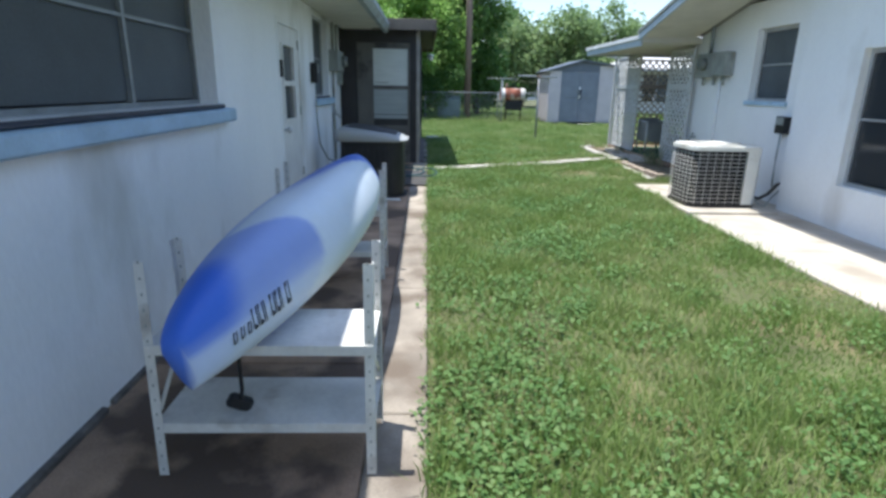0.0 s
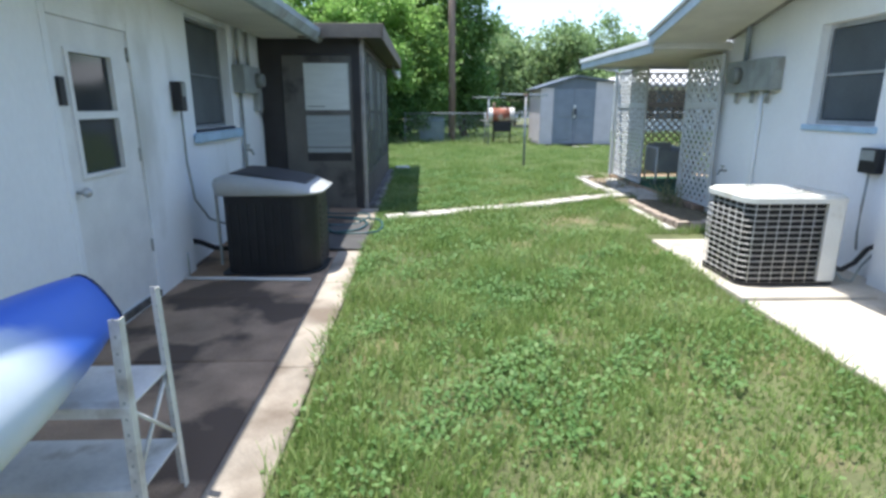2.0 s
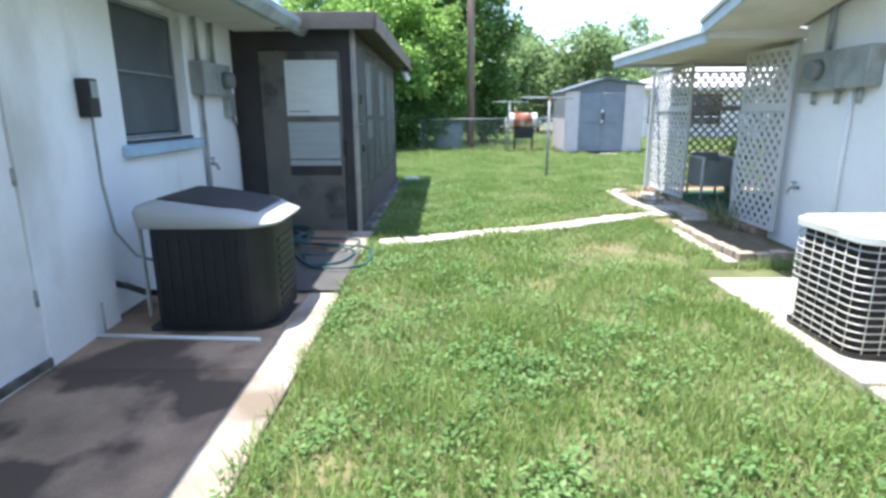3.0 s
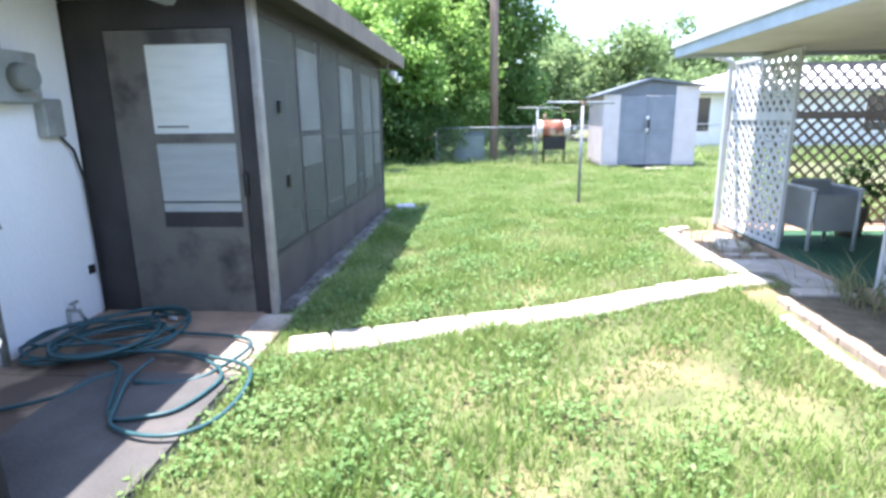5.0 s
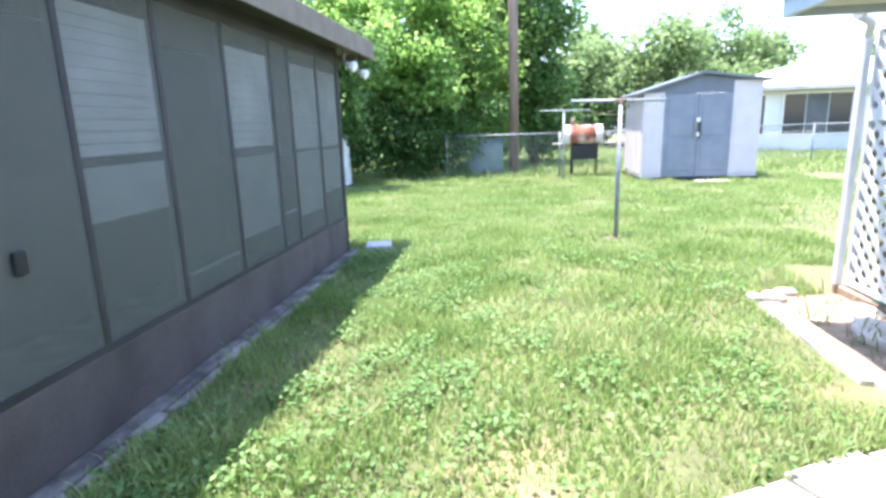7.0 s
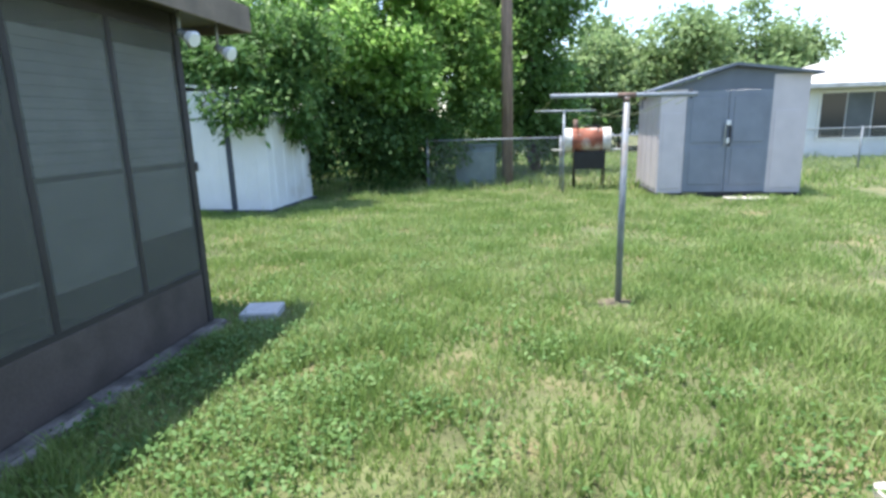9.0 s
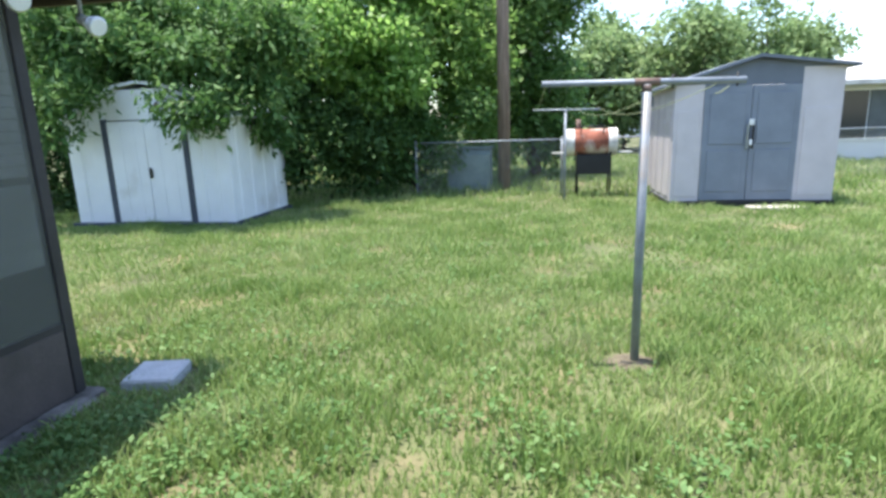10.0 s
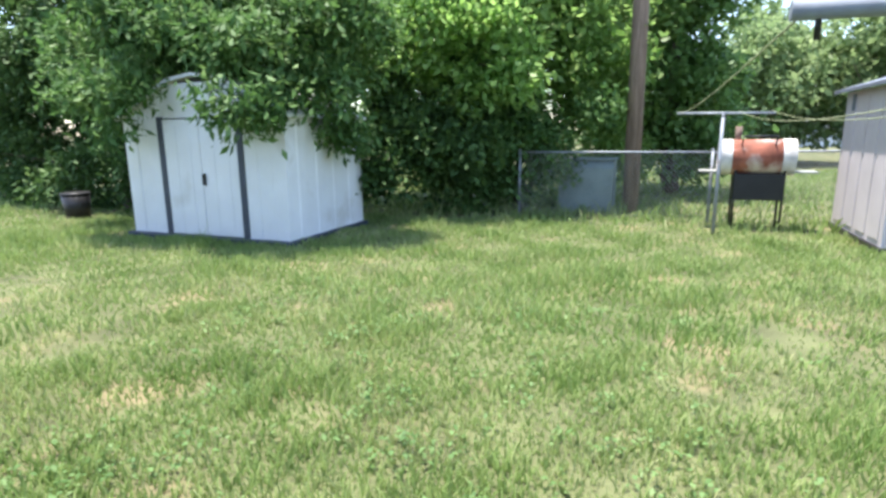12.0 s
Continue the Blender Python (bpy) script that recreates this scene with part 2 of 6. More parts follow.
PORCHKICK = mat("mauve_grey_panel", (0.108, 0.088, 0.08), 0.8, 0, 0.2, 2.4, 0.2, 60, stain=(0.06, 0.05, 0.045), stain_amount=0.45, stain_scale=2)
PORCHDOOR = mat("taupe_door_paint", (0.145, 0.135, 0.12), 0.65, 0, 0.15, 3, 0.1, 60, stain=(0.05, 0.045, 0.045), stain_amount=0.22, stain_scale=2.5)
PORCHPOST = mat("weathered_aluminium_post", (0.36, 0.335, 0.31), 0.5, 0.3, 0.2, 6, 0.1)
PORCHFASCIA = mat("brown_grey_fascia", (0.20, 0.16, 0.125), 0.8, 0, 0.2, 4, 0.2)
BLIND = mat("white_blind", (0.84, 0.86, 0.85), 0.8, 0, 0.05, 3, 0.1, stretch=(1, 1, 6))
# dimmer copies of the white blind: porch shade is put into their colour
BLIND_FAR = mat("far_dimmed_blind", (0.40, 0.43, 0.42), 0.8, 0, 0.1, 3, 0.1, stretch=(1, 1, 6))
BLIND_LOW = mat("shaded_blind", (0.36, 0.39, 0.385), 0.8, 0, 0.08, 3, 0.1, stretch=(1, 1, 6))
GRILLE = mat("brown_grey_wire", (0.66, 0.64, 0.60), 0.55, 0.3, 0.15, 12, 0.05)
WINFRAME = mat("weathered_window_metal", (0.30, 0.32, 0.33), 0.5, 0.4, 0.15, 8, 0.05)
# white blind again, dimmed in colour for the shade behind the screen
BLIND_DIM = mat("dimmed_blind", (0.58, 0.61, 0.60), 0.8, 0, 0.06, 3, 0.1, stretch=(1, 1, 6))
SCREEN = screen_mat("porch_screen", (0.15, 0.155, 0.135), 0.43)
WOOD_POLE = mat("creosoted_wood", (0.25, 0.185, 0.15), 0.95, 0, 0.3, 5, 0.6, 30, stretch=(4, 4, 0.3))
BARK = mat("bark", (0.12, 0.09, 0.07), 0.95, 0, 0.3, 6, 0.7, 30)
SHED_GREY = mat("slate_grey_plastic", (0.14, 0.16, 0.195), 0.6, 0, 0.1, 3, 0.1)
SHED_DOOR = mat("blue_grey_plastic_door", (0.20, 0.225, 0.27), 0.55, 0, 0.1, 3, 0.1)
SHED_PALE = mat("pale_taupe_plastic", (0.56, 0.51, 0.52), 0.6, 0, 0.06, 3, 0.1)
SHED_WHITE = mat("white_painted_metal", (0.78, 0.80, 0.82), 0.45, 0, 0.05, 2, 0.05, stain=(0.6, 0.6, 0.58), stain_amount=0.1)
SHED_TRIM = mat("dark_blue_grey_trim", (0.055, 0.068, 0.09), 0.6)
FOOTSTONE = mat("rough_footing_stone", (0.30, 0.28, 0.255), 0.95, 0, 0.25, 8, 0.6, 60, stain=(0.13, 0.12, 0.10), stain_amount=0.45, stain_scale=5, per_object=0.2)
SOIL_PALE = mat("sandy_soil", (0.33, 0.25, 0.18), 1.0, 0, 0.3, 9, 0.8, 70, stain=(0.16, 0.14, 0.08), stain_amount=0.4, stain_scale=5)
LATTICE = mat("white_lattice_plastic", (0.58, 0.59, 0.59), 0.6, 0, 0.08, 5, 0.1)
# brown of the unlit far lattice: its shade is put into the colour
LATTICE_SHADED = mat("shaded_lattice", (0.26, 0.22, 0.17), 0.8, 0, 0.15, 5, 0.2)

# mildew at the wall's foot; on the porch base its dark colour paints shade
MILDEW_SHADE = mat("mildew_and_shade", (0.20, 0.185, 0.17), 0.95, 0, 0.3, 8, 0.6, 60, stain=(0.07, 0.065, 0.06), stain_amount=0.6, stain_scale=5)

# ---- ground ----
def lines_of(lo, hi, step, far):
    core = list(np.arange(lo, hi + 1e-6, step))
    return [lo - f for f in far[::-1]] + core + [hi + f for f in far]


GROUND = mat("lawn_soil", (0.125, 0.14, 0.06), 1.0, 0, 0.35, 2.0, 0.8, 40, stain=(0.20, 0.165, 0.09), stain_amount=0.26, stain_scale=1.3)
bm = B()
gx = lines_of(-16, 26, 0.6, [4, 14, 50, 200, 900])
gy = lines_of(-8, 44, 0.6, [6, 20, 60, 250, 1200])
grid = [[bm.verts.new((x, y, gz(y) + (0.012 * noise.noise((x * 0.9, y * 0.9, 0)) if abs(x) < 30 and abs(y) < 60 else 0) - 0.006)) for x in gx] for y in gy]
for r0, r1 in zip(grid, grid[1:]):
    for i in range(len(gx) - 1):
        bm.faces.new((r0[i], r0[i + 1], r1[i + 1], r1[i]))
ground = solid("ground", bm, GROUND, "green weedy lawn on sandy brown soil", "ground", kind="structure", smooth=True)


def slab_run(parent, mtl, name, x0, x1, cuts, lift, gap=0.005, depth=0.12, wob=0.0):
    """Concrete slabs end to end along y, their tops following the yard's slope."""
    for a, b in zip(cuts, cuts[1:]):
        bm = B()
        box(bm, x0, x1, a + gap, b - gap, 0, 1, 0)
        for v in bm.verts:
            top = v.co.z > 0.5
            v.co.z = gz(v.co.y) + lift + (R.uniform(-wob, wob) if top else -depth)
        bmesh.ops.bevel(bm, geom=[e for e in bm.edges if all(v.co.z > gz(v.co.y) for v in e.verts)], offset=0.008, segments=1, affect='EDGES')
        part(name, bm, mtl, parent)


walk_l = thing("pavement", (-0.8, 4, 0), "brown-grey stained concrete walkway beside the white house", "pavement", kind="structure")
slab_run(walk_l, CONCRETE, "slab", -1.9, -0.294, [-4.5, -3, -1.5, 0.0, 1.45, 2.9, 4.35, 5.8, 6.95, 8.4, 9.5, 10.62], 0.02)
slab_run(walk_l, EDGING, "edge_strip", -0.29, -0.03, [-4.5, -2.6, -0.8, 1.2, 2.4, 4.1, 5.7, 7.3, 8.9, 9.9, 10.56], 0.024)
walk_r = thing("pavement", (3.9, 4, 0), "bleached concrete slab beside the white house", "pavement", kind="structure")
slab_run(walk_r, CONCRETE_R, "slab", 3.26, 5.0, [-4.5, -2.5, -0.5, 1.5, 3.5, 5.2, 6.9, 8.68], 0.025)

# ---- white house on the shaded side ----
house_l = thing("house", (-3.5, 4, 0), "white single-storey stucco house with grey-blue gutter", "house")
bm = B()
wall_x(bm, -1.80, -1.55, -4.5, 7.72, -0.1, 2.62, [(1.2, 4.27, 1.37, 2.34), (6.06, 6.98, 0.12, 2.12)])
part("wall", bm, STUCCO, house_l, "white stucco wall")
bm = B()
wall_x(bm, -1.80, -1.62, 7.724, 10.60, -0.1, 2.62, [(8.24, 9.38, 1.36, 2.44)])
part("wall", bm, STUCCO, house_l, "white stucco wall")
for w in ((-9.0, -1.81, -4.5, -4.3), (-9.2, -9.0, -4.5, 15.8), (-9.0, -1.81, 15.6, 15.8), (-1.99, -1.81, 10.61, 15.59)):
    part("wall", box(B(), *w, -0.1, 2.62), STUCCO, house_l)
bm = B()
prism(bm, [(-0.80, 2.53), (-0.80, 2.585), (-5.4, 3.75), (-10.0, 2.585), (-10.0, 2.53), (-5.4, 3.68)], "y", -5.0, 10.9)
part("roof", bm, SHINGLE, house_l, "grey shingle roof")
part("roof", box(B(), -9.2, -1.815, 10.91, 15.8, 2.625, 2.70), SHINGLE, house_l)
bm = B()
box(bm, -1.545, -0.83, -5.0, 10.58, 2.47, 2.50)
part("soffit", bm, SOFFIT, house_l, "cream painted soffit")
bm = B()
prism(bm, [(-0.82, 2.42), (-0.76, 2.42), (-0.70, 2.50), (-0.70, 2.56), (-0.715, 2.56), (-0.715, 2.51), (-0.77, 2.44), (-0.82, 2.54)], "y", -5.0, 10.95)
part("gutter", bm, mat("dull_gutter_paint", (0.33, 0.37, 0.385), 0.6, 0, 0.15, 5, 0.1, 50, stain=(0.22, 0.22, 0.21), stain_amount=0.25, stain_scale=3), house_l, "grey-blue metal gutter")


def window(parent, name, x, out, y0, y1, z0, z1, cols, rows, depth, pane, frame_m, sill_m=None, sill_out=0.06, sill_h=0.05, sill_over=0.08, fw=0.045, divs=None, bar=0.02):
    """A window in a wall that runs along y; out is +1 or -1, the side that it faces."""
    bm = B()
    xi = x - out * depth
    a, b = sorted((xi, xi - out * 0.05))
    box(bm, a, b, y0 + fw, y1 - fw, z0, z0 + fw)
    box(bm, a, b, y0 + fw, y1 - fw, z1 - fw, z1)
    box(bm, a, b, y0, y0 + fw, z0, z1)
    box(bm, a, b, y1 - fw, y1, z0, z1)
    win = part(name, bm, frame_m, parent, "window with dull metal frame")
    ys = [y0 + fw + (y1 - y0 - 2 * fw) * i / cols for i in range(cols + 1)] if divs is None else divs
    zs = [z0 + fw + (z1 - z0 - 2 * fw) * i / rows for i in range(rows + 1)]
    for i in range(len(ys) - 1):
        for j in range(rows):
            bm = B()
            c, d = sorted((xi - out * 0.02, xi - out * 0.03))
            box(bm, c, d, ys[i] + 0.012, ys[i + 1] - 0.012, zs[j] + 0.012, zs[j + 1] - 0.012)
            part("pane", bm, pane, win, "dark glass pane")
    bm = B()
    a, b = sorted((xi + out * 0.004, xi - out * 0.035))
    for y in ys[1:-1]:
        box(bm, a, b, y - bar, y + bar, z0 + fw, z1 - fw)
    for z in zs[1:-1]:
        box(bm, a + 0.002, b - 0.002, y0 + fw, y1 - fw, z - bar * 0.6, z + bar * 0.6)
    if len(bm.verts):
        part("glazing_bar", bm, frame_m, win)
    else:
        bm.free()
    bm = B()
    c, d = sorted((xi - out * 0.06, xi - out * 0.07))
    box(bm, c, d, y0 - 0.02, y1 + 0.02, z0 - 0.02, z1 + 0.02)
    part("backing", bm, SILL_DARK, win)
    if sill_m:
        bm = B()
        a, b = sorted((xi + out * 0.002, x + out * sill_out))
        box(bm, a, b, y0 - sill_over, y1 + sill_over, z0 - sill_h, z0 - 0.002, 0.008)
        part("sill", bm, sill_m, win, "painted masonry window sill")
    return win


window(house_l, "window", -1.55, 1, 1.2, 4.27, 1.37, 2.34, 3, 2, 0.13, GLASS_SCREEN, WINFRAME, SILL_DARK, 0.03, 0.03, 0.06, fw=0.03, divs=[1.23, 2.2, 3.34, 4.24], bar=0.016)
bm = B()
box(bm, -1.548, -1.47, 1.1, 4.41, 1.245, 1.338, 0.012)
part("sill", bm, SILL_BLUE, house_l, "pale blue painted masonry sill")
window(house_l, "window", -1.62, 1, 8.24, 9.38, 1.36, 2.44, 1, 2, 0.10, GLASS_SCREEN, WINFRAME, SILL_DARK, 0.02, 0.03, 0.0, fw=0.03, bar=0.013)
bm = B()
box(bm, -1.618, -1.54, 8.16, 9.46, 1.23, 1.325, 0.012)
part("sill", bm, SILL_BLUE, house_l, "pale blue painted masonry sill")
# rough raised strips, added for the dark mould line along the wall's foot
for k in range(14):
    a = -4.0 + k * 0.72
    bm = B()
    box(bm, -1.56, -1.525 + R.uniform(-0.01, 0.012), a, a + 0.70 + R.uniform(-0.05, 0.02), -0.02, 0.055 + gz(a) + R.uniform(-0.012, 0.02), 0.008)
    part("footing", bm, MILDEW_SHADE, house_l)
# door with two panes
bm = B()
wall_x(bm, -1.60, -1.562, 6.072, 6.968, 0.125, 2.108, [(6.23, 6.71, 1.55, 1.91), (6.23, 6.71, 1.15, 1.50)])
door = part("door", bm, TRIM, house_l, "closed white door with two dark panes")
for z0, z1 in ((1.55, 1.91), (1.15, 1.50)):
    bm = B()
    box(bm, -1.59, -1.58, 6.23, 6.71, z0, z1)
    part("pane", bm, GLASS, door, "dark glass pane")
    bm = B()
    for a, b, c, d in ((6.195, 6.745, z0 - 0.025, z0), (6.195, 6.745, z1, z1 + 0.025), (6.195, 6.23, z0, z1), (6.71, 6.745, z0, z1)):
        box(bm, -1.568, -1.545, a, b, c, d)
    part("pane_frame", bm, TRIM, door)
bm = B()
rod(bm, (-1.562, 6.12, 1.05), (-1.515, 6.12, 1.05), 0.012)
bmesh.ops.create_uvsphere(bm, u_segments=12, v_segments=8, radius=0.032, matrix=Matrix.Translation((-1.50, 6.12, 1.05)))
part("knob", bm, ALU, door, "tarnished metal knob", smooth=True)
for z in (0.5, 1.22, 1.95):
    bm = B()
    rod(bm, (-1.555, 6.958, z - 0.05), (-1.555, 6.958, z + 0.05), 0.009)
    part("hinge", bm, GREYMETAL, door)
bm = B()
for a, b, c, d in ((6.01, 6.068, 0.128, 2.17), (6.972, 7.03, 0.128, 2.17), (6.072, 6.968, 2.112, 2.17)):
    box(bm, -1.66, -1.543, a, b, c, d, 0.003)
part("door_frame", bm, STUCCO, house_l)
bm = B()
box(bm, -1.70, -1.53, 6.066, 6.974, 0.06, 0.118, 0.006)
part("threshold", bm, MILDEW_SHADE, house_l)
bm = B()
box(bm, -1.548, -1.52, 6.055, 6.115, 1.585, 1.755, 0.004)
solid("doorbell_plate", bm, BLACKP, "small dark metal plate beside the white door", "wall plate")

# ---- screened porch ----
porch = thing("screened_porch", (-1.0, 13.2, 0.1), "dark screened porch with taupe door and low panelled base", "porch")
PX, PY0, PY1, PB, PT = -0.20, 10.62, 15.60, 0.12, 2.49
bm = B()
# shade at the porch's foot put into the slab's dark colour
box(bm, -1.80, -0.10, PY0 + 0.06, PY1 + 0.05, -0.02, 0.155, 0.015)
part("base_slab", bm, MILDEW_SHADE, porch, "concrete base, porch shade in its dark colour")
bm = B()
box(bm, -1.80, 0.09, 10.30, 16.10, 2.53, 2.61)
part("roof", bm, SHINGLE, porch, "flat grey roof")
bm = B()
box(bm, 0.092, 0.115, 10.30, 16.12, 2.43, 2.63, 0.004)
box(bm, -1.0, 0.09, 10.275, 10.298, 2.45, 2.63, 0.004)
box(bm, -1.80, 0.09, 16.102, 16.125, 2.43, 2.63, 0.004)
part("fascia", bm, PORCHFASCIA, porch, "weathered brown-grey fascia board")
bm = B()
box(bm, -1.735, 0.09, 10.30, 16.10, 2.495, 2.528)
part("ceiling", bm, PORCHDARK, porch)
# rough stones along the foot of the porch
yy = PY0 + 0.15
while yy < PY1 - 0.1:
    ln = R.uniform(0.12, 0.36)
    bm = B()
    outline = [(-0.105, yy), (-0.105, yy + ln), (-0.05 + R.uniform(-0.02, 0.02), yy + ln - 0.02), (-0.02 + R.uniform(-0.025, 0.03), yy + ln * 0.6), (-0.03 + R.uniform(-0.025, 0.025), yy + ln * 0.25), (-0.06, yy + 0.015)]
    prism(bm, outline, "z", 0.0, 0.150 + R.uniform(-0.03, 0.012))
    bmesh.ops.bevel(bm, geom=[e for e in bm.edges if all(v.co.z > 0.1 for v in e.verts)], offset=0.01, segments=1, affect='EDGES')
    part("footing_stone", bm, FOOTSTONE, porch)
    yy += ln + R.uniform(0.0, 0.05)
# posts on the long side
for y in (10.66, 11.53, 12.24, 13.0, 13.77, 14.15, 14.88, 15.56):
    bm = B()
    w = 0.035 if y in (10.66, 15.56) else 0.022
    box(bm, PX - 0.05, PX + (0.012 if w > 0.03 else 0.002), y - w, y + w, 0.57 if w < 0.03 else PB + 0.04, PT, 0.004)
    part("post", bm, PORCHPOST if y < 11 else PORCHDARK, porch)
bm = B()
box(bm, PX - 0.06, PX + 0.006, 10.70, 15.52, PB + 0.037, 0.56, 0.005)
part("kick_panel", bm, PORCHKICK, porch, "mauve-grey panelled base")
bm = B()
box(bm, PX - 0.05, PX + 0.004, 10.70, 15.52, 0.562, 0.60)
box(bm, PX - 0.05, PX + 0.004, 10.70, 15.52, 2.36, PT)
part("rail", bm, PORCHDARK, porch)
bm = B()
box(bm, PX - 0.008, PX - 0.004, 10.69, 15.53, 0.60, 2.36)
part("screen", bm, SCREEN, porch, "dark insect screen")
bays = [(11.56, 12.19, 2.24, 1.49, 1.20), (12.28, 12.96, 1.45, 0.75, 0.75), (13.05, 13.72, 2.22, 1.45, 0.82), (13.82, 14.11, 1.42, 0.9, 0.9), (14.2, 14.84, 2.22, 1.43, 0.80), (14.93, 15.5, 2.22, 1.42, 0.95)]
for a, b, top, mid, low in bays:
    if top > 2:
        bm = B()
        for k in range(int((top - mid) / 0.06)):
            box(bm, PX - 0.035, PX - 0.015, a, b, top - 0.06 * (k + 1) + 0.003, top - 0.06 * k)
        # far bays take the dimmed copy, shade put into its colour
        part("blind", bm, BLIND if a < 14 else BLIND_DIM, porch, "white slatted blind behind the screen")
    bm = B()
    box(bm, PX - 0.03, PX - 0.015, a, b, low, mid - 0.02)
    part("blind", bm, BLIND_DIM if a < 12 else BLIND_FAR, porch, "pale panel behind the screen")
bm = B()
box(bm, PX - 0.05, PX - 0.036, 10.70, 15.52, 1.40, 1.45)
part("rail", bm, PORCHDARK, porch)
# inner dark back and far side
bm = B()
box(bm, -1.735, PX - 0.06, 15.54, 15.60, 0.155, PT)
part("end_wall", bm, PORCHDARK, porch)
bm = B()
box(bm, -1.80, -1.74, 10.68, 15.6, 0.155, PT)
part("inner_wall", bm, PORCHDARK, porch)
# front with the door
bm = B()
box(bm, -1.62, -1.32, PY0, PY0 + 0.05, 0.12, PT)
box(bm, -1.32, -0.245, PY0, PY0 + 0.05, 2.27, PT)
box(bm, -0.355, -0.245, PY0 + 0.002, PY0 + 0.05, 0.12, 2.27)
part("front_wall", bm, PORCHDARK, porch, "dark brown painted front")
bm = B()
box(bm, PX - 0.032, PX + 0.02, PY0 - 0.03, PY0 + 0.025, 0.12, PT, 0.006)
part("corner_post", bm, PORCHPOST, porch, "weathered aluminium corner post")
bm = B()
Y = PY0 - 0.012
wall_x(bm, 0.0, 0.035, -1.31, -0.36, 0.14, 2.26, [(-1.02, -0.40, 1.53, 2.16), (-1.02, -0.40, 0.82, 1.46)])
for v in bm.verts:
    v.co = Vector((v.co.y, Y + v.co.x, v.co.z))
bmesh.ops.recalc_face_normals(bm, faces=bm.faces)
pdoor = part("door", bm, PORCHDOOR, porch, "taupe screen door with white blinds")
bm = B()
box(bm, -1.02, -0.40, Y + 0.012, Y + 0.02, 1.53, 2.16)
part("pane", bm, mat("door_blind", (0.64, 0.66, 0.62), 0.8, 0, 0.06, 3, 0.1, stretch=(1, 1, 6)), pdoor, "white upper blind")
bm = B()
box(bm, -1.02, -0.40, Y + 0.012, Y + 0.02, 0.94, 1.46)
part("pane", bm, BLIND_LOW, pdoor, "lower blind, shade in its colour")
bm = B()
box(bm, -1.02, -0.40, Y + 0.008, Y + 0.012, 0.82, 0.94)
box(bm, -1.02, -0.40, Y + 0.006, Y + 0.011, 1.01, 1.02)
part("glazing_bar", bm, PORCHDARK, pdoor)
part("glazing_bar", box(B(), -0.99, -0.75, Y + 0.006, Y + 0.011, 1.575, 1.585), PORCHDARK, pdoor)
for y, z in ((11.02, 1.72), (11.12, 1.12)):
    part("bracket", box(B(), PX - 0.003, PX + 0.02, y - 0.03, y + 0.03, z - 0.05, z + 0.05, 0.006), BLACK, porch, "small dark metal bracket")
bm = B()
box(bm, -0.36, -0.325, Y - 0.03, Y + 0.012, 1.06, 1.24, 0.008)
part("latch", bm, BLACK, pdoor)
for y, z in ((15.36, 2.31), (15.84, 2.27)):
    lamp = thing("floodlight", (0.0, y, z), "white floodlight bulb under the porch eave", "floodlight", "porch floodlights")
    bm = B()
    d = Vector((0.8, -0.25, -0.35)).normalized()
    p = Vector((0.0, y, z))
    rod(bm, p, p + d * 0.09, 0.03, 0.058, 14)
    rod(bm, p + d * 0.09, p + d * 0.105, 0.058, 0.045, 14)
    part("bulb", bm, TRIM, lamp)
    bm = B()
    rod(bm, p - d * 0.06, p, 0.03, 0.03, 10)
    rod(bm, p - d * 0.05, (p.x - 0.03, p.y, 2.49), 0.012)
    part("socket", bm, GREYMETAL, lamp)

# ---- white house on the sunny side ----
house_r = thing("house", (8, 4, 0), "white single-storey stucco house with open lattice porch", "house")
bm = B()
wall_x(bm, 4.55, 4.75, -4.5, 7.10, -0.1, 3.0, [(5.10, 6.13, 0.53, 1.98)])
part("wall", bm, STUCCO_R, house_r, "sunlit white stucco wall")
bm = B()
wall_x(bm, 4.68, 4.86, 7.104, 10.30, -0.1, 2.75, [(7.50, 8.40, 1.40, 2.38)])
part("wall", bm, STUCCO_R, house_r, "sunlit white stucco wall")
for w in ((4.87, 11.0, 10.12, 10.30), (4.76, 11.0, -4.5, -4.3), (10.8, 11.0, -4.29, 10.11)):
    part("wall", box(B(), *w, -0.1, 2.6), STUCCO_R, house_r)
# low vertical slope under the gable: ridge runs across at y = 3
RS = 0.24
def rake(y):
    return 2.40 + RS * (10.08 - y) if y > 3.0 else 2.40 + RS * (10.08 - 3.0) - RS * (3.0 - y)
bm = B()
prism(bm, [(10.1, 2.42), (3.0, rake(3.0) + 0.03), (-5.0, rake(-5.0) + 0.03), (-5.0, rake(-5.0) + 0.1), (3.0, rake(3.0) + 0.1), (10.1, 2.49)], "x", 3.62, 11.3)
part("roof", bm, SHINGLE, house_r, "grey shingle roof")
bm = B()
prism(bm, [(10.05, 2.385), (3.0, rake(3.0) - 0.01), (-5.0, rake(-5.0) - 0.01), (-5.0, rake(-5.0) + 0.02), (3.0, rake(3.0) + 0.022), (10.05, 2.412)], "x", 3.64, 4.54)
part("soffit", bm, SOFFIT, house_r, "cream painted soffit")
bm = B()
prism(bm, [(10.12, 2.34), (3.0, rake(3.0) - 0.06), (-5.0, rake(-5.0) - 0.06), (-5.0, rake(-5.0) + 0.05), (3.0, rake(3.0) + 0.05), (10.12, 2.45)], "x", 3.575, 3.61)
part("fascia", bm, FASCIA, house_r, "pale grey-blue fascia board")
bm = B()
